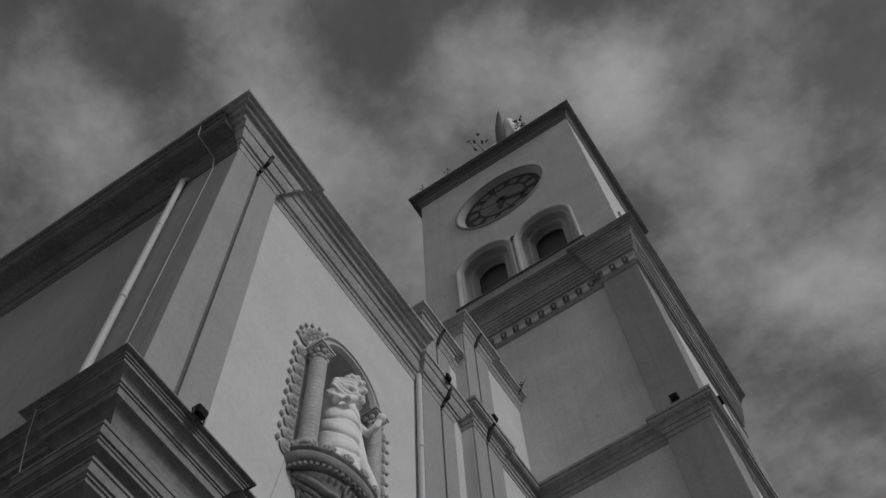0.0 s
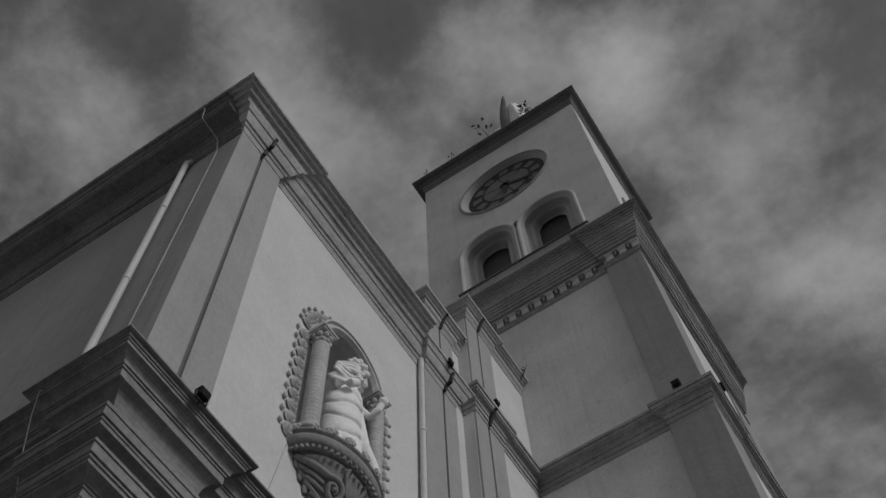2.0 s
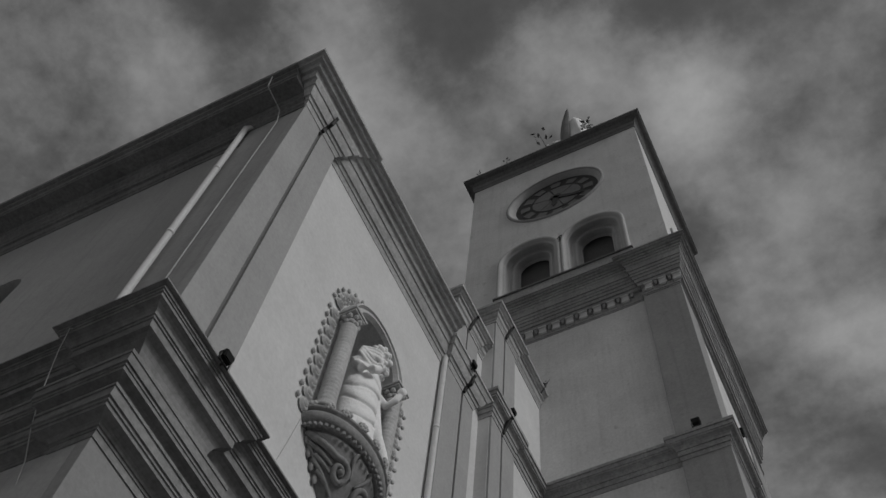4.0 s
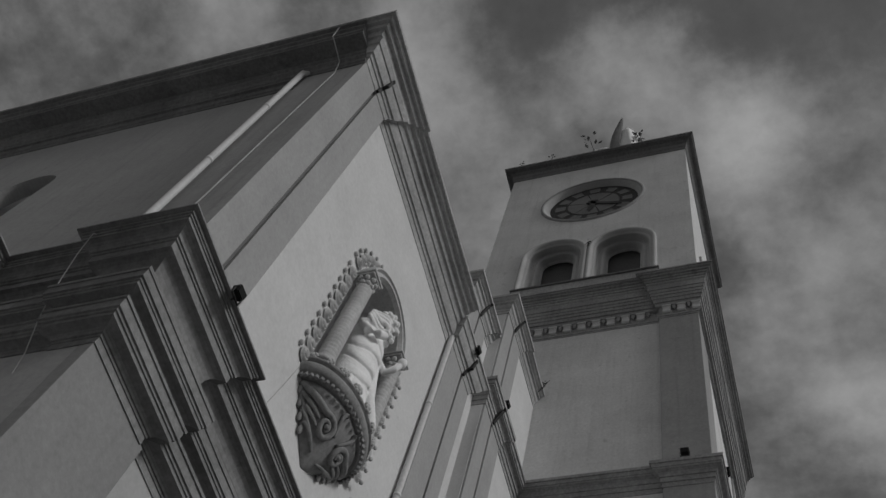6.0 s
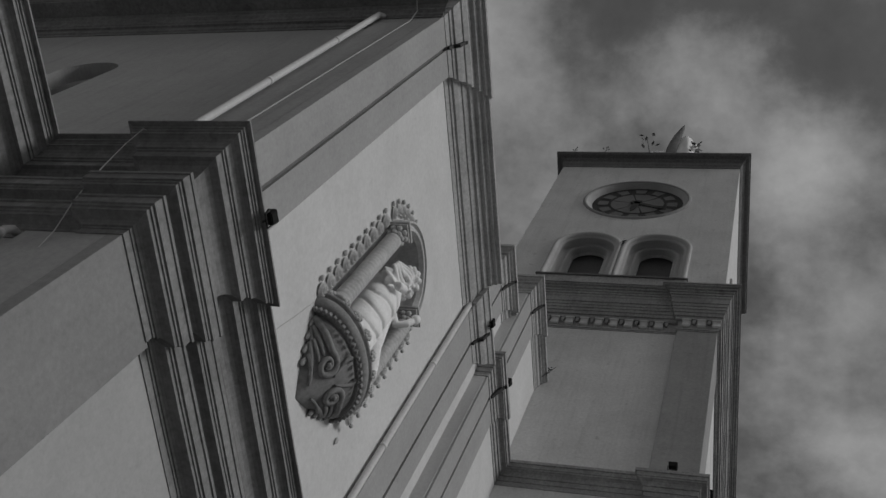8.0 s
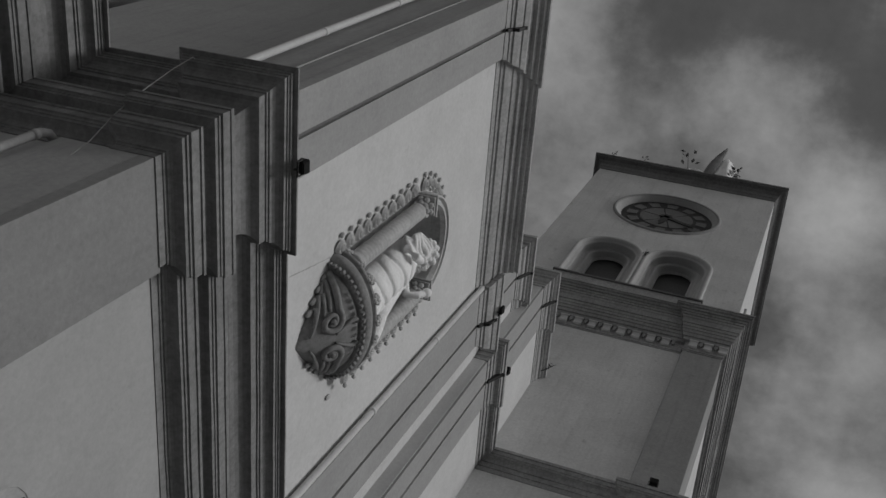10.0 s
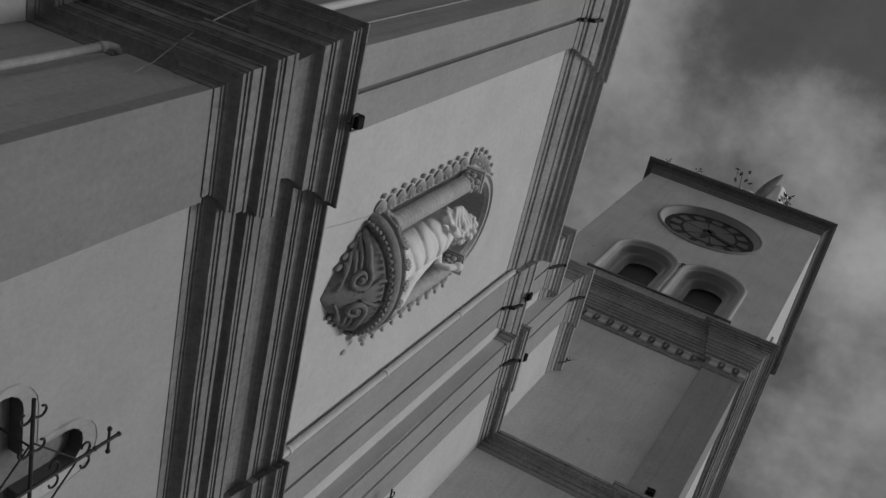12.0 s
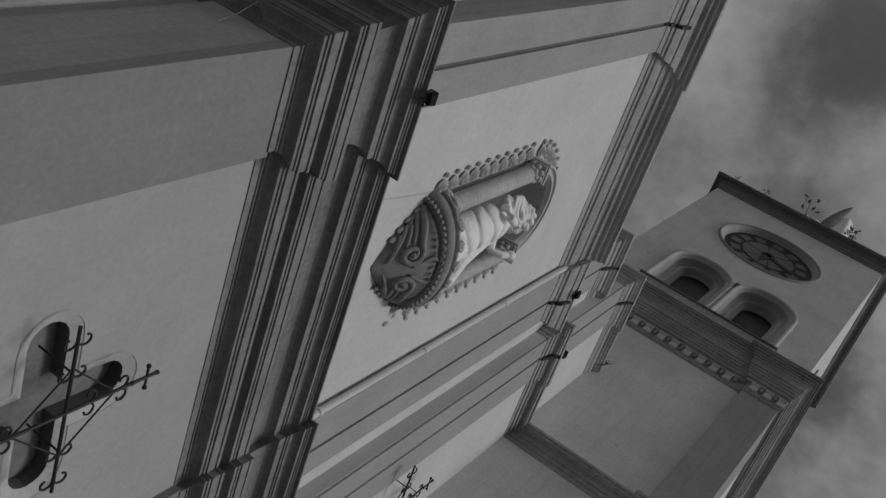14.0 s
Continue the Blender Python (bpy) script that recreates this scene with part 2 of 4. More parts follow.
LOW = [(-.05, 7.365), (.012, 7.365), (.012, 7.462), (.025, 7.466), (.025, 7.495), (.041, 7.499), (.049, 7.523), (.071, 7.543), (.106, 7.558), (.148, 7.567), (.17, 7.568),
       (.17, 7.612), (.186, 7.616), (.186, 7.651), (.208, 7.655), (.208, 7.776), (.225, 7.78), (.225, 7.822), (.155, 7.83), (.155, 7.86), (.163, 7.881), (.185, 7.9),
       (.219, 7.914), (.262, 7.922), (.284, 7.923), (.284, 7.966), (.297, 7.97), (.297, 8.003), (.317, 8.007), (.317, 8.129), (.331, 8.133), (.331, 8.183), (.11, 8.3),
       (.10, 8.56), (.108, 8.629), (.13, 8.69), (.164, 8.735), (.206, 8.76), (.229, 8.763), (.25, 8.767), (.25, 8.878), (.268, 8.882), (.268, 8.91), (.286, 8.914), (.293, 8.952), (.311, 8.985),
       (.339, 9.01), (.374, 9.023), (.393, 9.025), (.393, 9.068), (.407, 9.072), (.407, 9.095), (.426, 9.099), (.426, 9.141), (.481, 9.145), (.481, 9.17), (-.05, 9.20)]
CAP = [(-.05, 18.62), (.015, 18.62), (.015, 18.765), (.04, 18.77), (.04, 18.92), (.065, 18.925), (.065, 18.965), (.075, 19.0), (.10, 19.035), (.15, 19.06), (.18, 19.065),
       (.18, 19.105), (.205, 19.11), (.215, 19.215), (.245, 19.22), (.25, 19.31), (-.05, 19.36)]
PIER = [(-.05, 0), (.02, 0), (.02, .08), (.04, .10), (.04, .16), (.08, .20), (.10, .27), (.10, .31), (.15, .33), (.15, .38), (.20, .41), (.23, .45), (.27, .46),
        (.27, .55), (-.05, .60)]
ENT = [(-.05, 26.38), (.015, 26.38), (.015, 26.44), (.035, 26.445), (.035, 26.53), (.005, 26.54), (.005, 26.965), (.085, 26.97), (.095, 27.11), (.135, 27.115), (.14, 27.15),
       (.15, 27.26), (.175, 27.265), (.185, 27.40), (.21, 27.405), (.215, 27.54), (.235, 27.545), (.245, 27.68), (.275, 27.685), (.285, 27.80), (.27, 27.82), (.285, 27.93),
       (.315, 27.97), (.32, 28.06), (.35, 28.065), (.36, 28.15), (.395, 28.155), (.40, 28.24), (.455, 28.245), (.465, 28.31), (.53, 28.315), (.54, 28.36), (.575, 28.365), (.575, 28.43), (-.05, 28.48)]
CROWN = [(-.05, 40.25), (.03, 40.25), (.04, 40.42), (.08, 40.50), (.09, 40.72), (.16, 40.80), (.20, 40.86), (.34, 40.90), (.36, 40.94), (.40, 40.96), (.40, 41.08), (-.05, 41.14)]



BED = [(-.05, 17.40), (.012, 17.40), (.046, 17.527), (.067, 17.531), (.089, 17.60), (.121, 17.604), (.167, 17.702), (.20, 17.809), (.222, 17.813), (.275, 17.929), (.28, 18.0), (-.05, 18.0)]
CORONA = [(-.05, 17.925), (.275, 17.929), (.319, 17.933), (.366, 18.038), (.432, 18.042), (.465, 18.119), (.531, 18.123), (.555, 18.178), (.615, 18.182), (.626, 18.242), (-.05, 18.29)]
ARCH = BED[:-2] + [(.30, 17.933), (.31, 17.99), (-.05, 18.017)]
RETURN_BED = [(-.05, 17.34), (.02, 17.34), (.02, 17.42), (.05, 17.44), (.07, 17.52), (.12, 17.56), (.12, 17.66), (.16, 17.68), (.17, 17.76), (-.05, 17.76)]
RETURN_CORONA = [(-.05, 17.765), (.47, 17.775), (.47, 17.83), (.50, 17.85), (.50, 17.97), (.55, 18.0), (.55, 18.10), (.615, 18.12), (.626, 18.242), (-.05, 18.29)]

# ---- ground ----
bm = bmesh.new()
bmesh.ops.create_grid(bm, x_segments=1, y_segments=1, size=2500)
tagged(part("ground", bm, M_GROUND), "pale worn paving before the church", "ground", kind="structure")


def under(parent, ob):
    ob.parent = parent
    ob.matrix_parent_inverse = Matrix.Translation(parent.location).inverted()
    return ob


def add(name, bm, mat, parent, label="", smooth=False):
    return under(parent, part(name, bm, mat, None, label, smooth))


def on_x(x):
    """Map (along y, height, depth behind the face) of a wall that faces +x."""
    return lambda u, v, d: (x - d, u, v + EYE)


def on_y(y):
    """The same for a wall that faces -y, with u along x."""
    return lambda u, v, d: (u, y + d, v + EYE)


def pierced(to3d, rect, holes, depth):
    """A slab with shaped holes through it."""
    bm = bmesh.new()
    u0, u1, v0, v1 = rect
    edges = []
    for loop in [[(u0, v0), (u1, v0), (u1, v1), (u0, v1)]] + holes:
        vs = [bm.verts.new(to3d(u, v, 0)) for u, v in loop]
        edges += [bm.edges.new((vs[i], vs[(i + 1) % len(vs)])) for i in range(len(vs))]
    bmesh.ops.triangle_fill(bm, edges=edges, use_beauty=True)
    res = bmesh.ops.extrude_face_region(bm, geom=bm.faces[:])
    shift = Vector(to3d(0, 0, depth)) - Vector(to3d(0, 0, 0))
    bmesh.ops.translate(bm, verts=[g for g in res["geom"] if isinstance(g, bmesh.types.BMVert)], vec=shift)
    return bm


def arch_line(c, half, spring, bottom, n=24):
    """The outline of a round-headed opening."""
    pts = [(c - half, bottom), (c + half, bottom)]
    pts += [(c + half * math.cos(math.pi * i / n), spring + half * math.sin(math.pi * i / n)) for i in range(n + 1)]
    return pts


def cross_line(cu, cv, arm, half, n=8):
    """The outline of a cross with rounded arms."""
    pts = []
    for k in range(4):
        a = k * math.pi / 2
        ca, sa = math.cos(a), math.sin(a)
        loc = [(half, -half)] + [(arm - half + half * math.cos(t), half * math.sin(t)) for t in [math.pi * (i / n - 0.5) for i in range(n + 1)]]
        pts += [(cu + x * ca - y * sa, cv + x * sa + y * ca) for x, y in loc]
    return pts


def ring(to3d, loop_a, da, loop_b, db):
    """A band between two outlines with as many points, at two depths."""
    bm = bmesh.new()
    a = [bm.verts.new(to3d(u, v, da)) for u, v in loop_a]
    b = [bm.verts.new(to3d(u, v, db)) for u, v in loop_b]
    n = len(a)
    for i in range(n):
        bm.faces.new((a[i], a[(i + 1) % n], b[(i + 1) % n], b[i]))
    return bm


def plate(to3d, loop, d):
    bm = bmesh.new()
    bm.faces.new([bm.verts.new(to3d(u, v, d)) for u, v in loop])
    return bm


def ball(bm, c, r, seg=12):
    """An ellipsoid round a world point; r is a number or three radii."""
    r = (r, r, r) if isinstance(r, (int, float)) else r
    m = Matrix.Translation(c) @ Matrix.Diagonal((*r, 1))
    bmesh.ops.create_uvsphere(bm, u_segments=seg, v_segments=max(6, seg * 2 // 3), radius=1, matrix=m)
    return bm


# ---- nave block ----
nave = empty("church_nave", -5.6, 3.2, 0)
tagged(nave, "plastered church nave with grey pilasters and heavy cornices", "church")
NC, NS = 6.62, 14.12         # niche: middle along the wall, springing
CROSS = cross_line(6.62, 5.24, 1.10, .34)
add("core_wall", boxed(-18, XF - .75, YF + .75, 10.06, G, 17.6), M_FIELD, nave)
add("front_wall", pierced(on_x(XF), (YF + .002, 10.07, 8.8, 17.6), [arch_line(NC, .64, NS, 11.40)], .7), M_FIELD, nave)
add("front_wall", pierced(on_x(XF), (YF + .002, 10.07, G, 8.6), [CROSS], .7), M_FIELD_LOW_SHADE, nave)
RARCH = arch_line(-10.78, .54, 14.25, 11.0)
# the return side wears the plaster with its shade painted in
add("return_wall", pierced(on_y(YF), (-18, XF - .002, 7.4, 17.6), [RARCH], .26), M_RETURN_SHADE, nave)
add("return_wall", boxed(-9, XF - .002, YF, YF + .7, G, 7.395), M_RETURN_SHADE, nave)
# dark sheet added to stand for the unlit space behind the arched opening
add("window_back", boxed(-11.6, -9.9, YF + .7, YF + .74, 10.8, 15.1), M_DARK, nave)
add("annex_wall", boxed(-18, -7.91, -14, YF - .003, G, 8.9), M_FIELD, nave)
for y0, y1 in ((YP, 3.69), (3.76, 4.24), (8.95, 9.59), (9.66, 10.08)):
    add("pilaster", boxed(XF - .05, XP, y0, y1, 8.9, 17.45, .006), M_GREY, nave)
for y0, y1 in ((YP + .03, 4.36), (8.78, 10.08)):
    add("pilaster", boxed(XF - .05, XP, y0, y1, G, 7.39, .006), M_GREY_LOW_SHADE, nave)
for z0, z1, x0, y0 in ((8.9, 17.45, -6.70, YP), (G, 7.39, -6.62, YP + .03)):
    add("pilaster", boxed(x0, XF - .052, y0 + .003, YF + .05, z0, z1, .006), M_RETURN_SHADE, nave)
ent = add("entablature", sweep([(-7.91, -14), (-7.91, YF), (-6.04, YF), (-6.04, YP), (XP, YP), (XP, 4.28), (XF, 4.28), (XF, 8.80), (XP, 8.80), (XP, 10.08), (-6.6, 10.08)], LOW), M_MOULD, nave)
# round the corner the mouldings project less at the foot and more at the lip
foot = len(LOW)
for first in range(0, len(ent.data.vertices), foot):
    c = ent.data.vertices[first].co
    if abs(c.y - YP - .05) < .01 and -6.1 < c.x < -5.5:
        for i in range(first, first + foot):
            v = ent.data.vertices[i].co
            v.y += .035 - .065 * max(0, min(1, (v.z - EYE - 8.2) / .9))
# front runs take a paler copy: the sunlit side is painted into the colour
ent.data.materials.append(M_FRONT_LIT)
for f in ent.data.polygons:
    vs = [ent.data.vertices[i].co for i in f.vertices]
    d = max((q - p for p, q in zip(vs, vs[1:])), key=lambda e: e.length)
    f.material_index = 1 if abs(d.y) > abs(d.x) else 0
# front cornice pale, return cornice dark: lit and shaded sides set by colour
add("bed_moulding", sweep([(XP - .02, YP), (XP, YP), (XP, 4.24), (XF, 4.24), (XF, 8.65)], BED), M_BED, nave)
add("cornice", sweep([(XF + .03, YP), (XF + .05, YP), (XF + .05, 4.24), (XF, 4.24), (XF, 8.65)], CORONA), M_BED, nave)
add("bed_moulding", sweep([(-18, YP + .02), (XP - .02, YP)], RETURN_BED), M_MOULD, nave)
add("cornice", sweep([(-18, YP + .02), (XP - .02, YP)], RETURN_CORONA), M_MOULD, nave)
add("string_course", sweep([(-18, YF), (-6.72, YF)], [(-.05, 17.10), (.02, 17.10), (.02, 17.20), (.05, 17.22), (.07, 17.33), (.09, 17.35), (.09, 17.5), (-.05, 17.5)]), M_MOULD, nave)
add("architrave", sweep([(XF, 8.60), (XF, 8.95), (XP, 8.95), (XP, 10.08), (-6.6, 10.08)], ARCH), M_BED, nave)
# a dark strip paints the shadow inside each joint
for y in (3.725, 9.625):
    add("groove_shadow_strip", boxed(XF - .03, XF + .06, y - .04, y + .04, 9.0, 17.42), M_GROOVE_SHADE, nave, "dark strip painted as the shadow in the joint between pilaster strips")
# black wedges added for the shade of the slot through the mouldings
for x, y, z in ((XP, 3.725, 17.42), (XP, 9.625, 17.42)):
    add("iron_strap", sweep([(x, y - .03), (x, y + .03)], [(0, z - .02), (.06, z - .02), (.10, z + .1), (.21, z + .16), (.24, z + .38), (.27, z + .42), (.27, z + .46), (0, z + .46)]), M_IRON, nave)

# ---- statue niche on the front ----
niche = empty("statue_niche", XF, NC, 11.0 + EYE)
tagged(niche, "carved stone niche with banded columns, leaf crest and scrolled corbel", "niche")
inner = arch_line(NC, .64, NS, 11.40)
bm = bmesh.new()
rows = []
for d in (0, .3, .45, .6):
    k = 1 if d == 0 else math.sqrt(max(0.02, 1 - (d / .62) ** 2))
    rows.append([bm.verts.new((XF - d, NC + (u - NC) * k, (11.40 if v <= 11.41 else 11.4 + (v - 11.4) * (1 - .25 * (1 - k))) + EYE)) for u, v in inner])
for a, b in zip(rows, rows[1:]):
    for i in range(len(a)):
        bm.faces.new((a[i], a[(i + 1) % len(a)], b[(i + 1) % len(b)], b[i]))
bm.faces.new(rows[-1])
add("recess", bm, M_STONE, niche, "shaded stone recess", True)


def arch_sweep(c, spring, r, profile, foot, n=28):
    """A moulded arch: profile of (outward radius step, projection); legs run down to foot."""
    bm = bmesh.new()
    rows = []
    stations = [(c + 1, 0, foot)] + [(1, i, None) for i in range(n + 1)] + [(c - 1, n, foot)]
    for _, i, ft in stations:
        a = math.pi * i / n
        rows.append([bm.verts.new((XF + p, c + (r + q) * math.cos(a), (spring + (r + q) * math.sin(a) if ft is None else ft) + EYE)) for q, p in profile])
    k = len(profile)
    for a, b in zip(rows, rows[1:]):
        for j in range(k):
            bm.faces.new((a[j], a[(j + 1) % k], b[(j + 1) % k], b[j]))
    bm.faces.new(rows[0])
    bm.faces.new(rows[-1][::-1])
    return bm


add("arch", arch_sweep(NC, NS, .64, [(0, -.02), (0, .17), (.05, .24), (.10, .24), (.12, .20), (.14, .20), (.17, .25), (.20, .24), (.22, .14), (.22, -.02)], NS - .02), M_STONE, niche)


def banded_column(c_y):
    """A round column with a collar at every hand's width, base and leafy capital."""
    x, bm, n = XF + .17, bmesh.new(), 20
    rad = [(11.42, .17), (11.50, .17), (11.53, .15), (11.56, .16), (11.60, .13)]
    z = 11.62
    while z < 13.66:
        rad += [(z, .132), (z + .03, .1375), (z + .06, .138), (z + .085, .133)]
        z += .095
    rad += [(13.70, .11), (13.72, .135), (13.75, .115)]
    rings_ = [[bm.verts.new((x + r * math.cos(2 * math.pi * k / n), c_y + r * math.sin(2 * math.pi * k / n), z + EYE)) for k in range(n)] for z, r in rad]
    for a, b in zip(rings_, rings_[1:]):
        for k in range(n):
            bm.faces.new((a[k], a[(k + 1) % n], b[(k + 1) % n], b[k]))
    bm.faces.new(rings_[0][::-1])
    bm.faces.new(rings_[-1])
    return bm


def capital(c_y):
    x, bm = XF + .17, bmesh.new()
    ball(bm, (x, c_y, 13.84 + EYE), (.12, .12, .13), 14)
    for k in range(8):
        a = 2 * math.pi * k / 8
        for h, rr, s in ((13.80, .115, .042), (13.92, .135, .048)):
            ball(bm, (x + rr * math.cos(a + (h > 13.9) * .4), c_y + rr * math.sin(a + (h > 13.9) * .4), h + EYE), (s, s, s * 1.1), 8)
    box(bm, x - .16, x + .155, c_y - .155, c_y + .155, 14.00, 14.04, .008)
    box(bm, x - .17, x + .18, c_y - .18, c_y + .18, 14.04, 14.09, .01)
    return bm


COLUMN = .735
for s in (-1, 1):
    col = add("column", banded_column(NC + s * COLUMN), M_STONE, niche, "banded round column", True)
    cp = part("capital", capital(NC + s * COLUMN), M_STONE, None, "leafy capital")
    cp.parent = col

# leaf crest
bm = bmesh.new()
n, m = 16, 8
rows = []
for i in range(m + 1):
    t = i / m
    rows.append([])
    for k in range(n):
        a = 2 * math.pi * k / n
        rows[-1].append(bm.verts.new((.06 * math.sin(math.pi * min(t * 1.0, 1)) * (1 - .75 * math.exp(-((t - .95) / .2) ** 2)) - .0, (.02 + .115 * t) * math.cos(a), (.02 + .145 * t) * math.sin(a) * (1.12 if math.sin(a) > 0 else .95))))
for a, b in zip(rows, rows[1:]):
    for k in range(n):
        bm.faces.new((a[k], a[(k + 1) % n], b[(k + 1) % n], b[k]))
bm.faces.new(rows[0])
for j in range(-2, 3):
    ball(bm, (.055, j * .035, .0), (.02, .012, .085 - abs(j) * .02), 8)
leaf_mesh = mesh_of(bm, "leaf", M_STONE, True)
bead_mesh = mesh_of(ball(bmesh.new(), (0, 0, 0), (.04, .045, .065), 10), "bead", M_STONE, True)
spots = []
for i in range(10):
    z = 11.36 + .278 * i
    spots += [(-.985, z, 100), (.985, z, -100)]
for i in range(15):
    a = math.pi * (i + .5) / 15
    spots.append((.97 * math.cos(a), NS + .05 + .97 * math.sin(a), math.degrees(a) - 90))
for du, z, turn in spots:
    t = radians(turn * .75)
    for mesh, name, off, lift in ((leaf_mesh, "leaf", 0, .15 if turn == -100 else .03), (bead_mesh, "bead", .165, .15 if turn == -100 else .03)):
        ob = new(name, mesh)
        dy, dz = (-math.sin(radians(turn)), math.cos(radians(turn)))
        ob.parent = niche
        ob.matrix_parent_inverse = Matrix.Translation(niche.location).inverted()
        zz = z + dz * off + (.09 if name == "bead" and abs(turn) > 95 else 0)
        ob.matrix_basis = Matrix.Translation((XF + lift, NC + du + dy * off, zz + EYE)) @ Matrix.Rotation(radians(turn * .8 if abs(turn) < 95 else math.copysign(24, turn)), 4, "X") @ Matrix.Rotation(random.uniform(-.12, .12), 4, "Y") @ Matrix.Scale((.76 if name == "leaf" else .78) * (1.0 if abs(turn) > 95 else .9), 4)

# balcony rim and corbel


def half_round(profile, ry=.95, rx=.62, n=36):
    """Rings of a half-round bracket: profile of (size factor, height)."""
    bm = bmesh.new()
    rows = []
    for f, z in profile:
        rows.append([bm.verts.new((XF - .02 + rx * f * math.sin(math.pi * i / n), NC - ry * f * math.cos(math.pi * i / n), z + EYE)) for i in range(n + 1)])
    for a, b in zip(rows, rows[1:]):
        for i in range(n):
            bm.faces.new((a[i], a[i + 1], b[i + 1], b[i]))
    bm.faces.new(rows[-1])
    bm.faces.new(rows[0][::-1])
    return bm


add("rim", half_round([(.84, 11.10), (.88, 11.11), (.88, 11.135), (.92, 11.14), (.955, 11.16), (.985, 11.20), (.995, 11.25), (.98, 11.30), (.94, 11.325), (.94, 11.345), (1.0, 11.35), (1.01, 11.38), (1.0, 11.41), (.9, 11.42)]), M_CORBEL, niche, "moulded half-round rim", True)
for i in range(26):
    a = math.pi * (i + .5) / 26
    ob = add("dentil", boxed(-.025, .025, -.026, .026, -.03 - EYE, .03 - EYE, .008), M_CORBEL, niche)
    ob.matrix_basis = Matrix.Translation((XF + .56 * math.sin(a), NC - .86 * math.cos(a), 11.075 + EYE)) @ Matrix.Rotation(-a + math.pi / 2, 4, "Z")
CORBEL = [(.02, 10.22), (.09, 10.28), (.18, 10.35), (.29, 10.45), (.41, 10.56), (.52, 10.68), (.62, 10.80), (.71, 10.92), (.78, 11.04), (.80, 11.12)]
add("corbel", half_round(CORBEL), M_CORBEL, niche, "carved swelling corbel", True)


def corbel_point(a, z):
    """A point on the corbel's swell at angle a and height z."""
    for (f0, z0), (f1, z1) in zip(CORBEL, CORBEL[1:]):
        if z <= z1 or z1 == 11.12:
            f = f0 + (f1 - f0) * max(0, min(1, (z - z0) / (z1 - z0)))
            break
    return Vector((XF - .02 + .62 * f * math.sin(a) + .015, NC - .95 * f * math.cos(a), z + EYE - .01))


for flip in (1, -1):
    def swell(w, z):
        return corbel_point(math.pi / 2 - flip * w, max(10.32, min(11.08, z)))
    pts = []
    for i in range(40):
        t = i / 39
        ang = 1.2 + t * 1.55 * 2 * math.pi
        rr = .15 * (1 - .80 * t)
        pts.append(swell(.50 + rr * math.cos(ang) * 2.0, 10.70 + rr * math.sin(ang)))
    lead = [swell(1.50 - .09 * k, 11.05 - .21 * (k / 9) ** .8) for k in range(10)]
    for k0, drop_z, th in ((0, .11, .04), (2, .20, .035)):
        ridge = [swell(1.50 - .09 * k, 11.05 - drop_z - .24 * (k / 9) ** .9) for k in range(k0, 9)]
        add("scroll_ridge", tube(ridge, th, n=10, taper=.5), M_CORBEL, niche, "", True)
    add("scroll", tube(lead + pts, .055, n=12, taper=.45), M_CORBEL, niche, "", True)
    add("scroll_eye", ball(bmesh.new(), swell(.50, 10.70) + Vector((.02, 0, 0)), .042, 12), M_CORBEL, niche, "", True)
    for w0, z0, w1, z1, th in ((1.52, 10.98, 1.20, 10.60, .04), (1.48, 10.86, 1.0, 10.52, .04), (1.42, 10.74, .75, 10.46, .04), (1.30, 10.62, .45, 10.40, .035), (.20, 11.06, .12, 10.72, .04)):
        pts = []
        for i in range(16):
            t = i / 15
            pts.append(swell(w0 + (w1 - w0) * t + .10 * math.sin(math.pi * t), z0 + (z1 - z0) * t ** 1.5))
        add("acanthus_rib", tube(pts, th, n=10, taper=.45), M_CORBEL, niche, "", True)
    for w, z in ((1.52, 10.98), (1.50, 10.82), (1.46, 10.68), (1.40, 10.55)):
        add("leaf_curl", ball(bmesh.new(), swell(w, z), (.035, .05, .11), 10), M_CORBEL, niche, "", True)
for i in range(9):
    a = math.pi * (i + .5) / 9
    c = Vector((XF + .60 * math.sin(a), NC - .92 * math.cos(a), 11.44 + EYE))
    bm = bmesh.new()
    ball(bm, c, (.045, .05, .05), 10)
    for k in range(7):
        t = 2 * math.pi * k / 7
        tang = Vector((math.cos(a), math.sin(a), 0))
        ball(bm, c + tang * (.055 * math.cos(t)) + Vector((0, 0, .05 * math.sin(t))), (.034, .034, .034), 8)
    add("rosette", bm, M_STONE, niche, "", True)
bm = ball(bmesh.new(), (XF + .02, 7.86, 11.16 + EYE), (.02, .04, .07), 10)
add("pendant_drop", bm, M_STONE, niche)

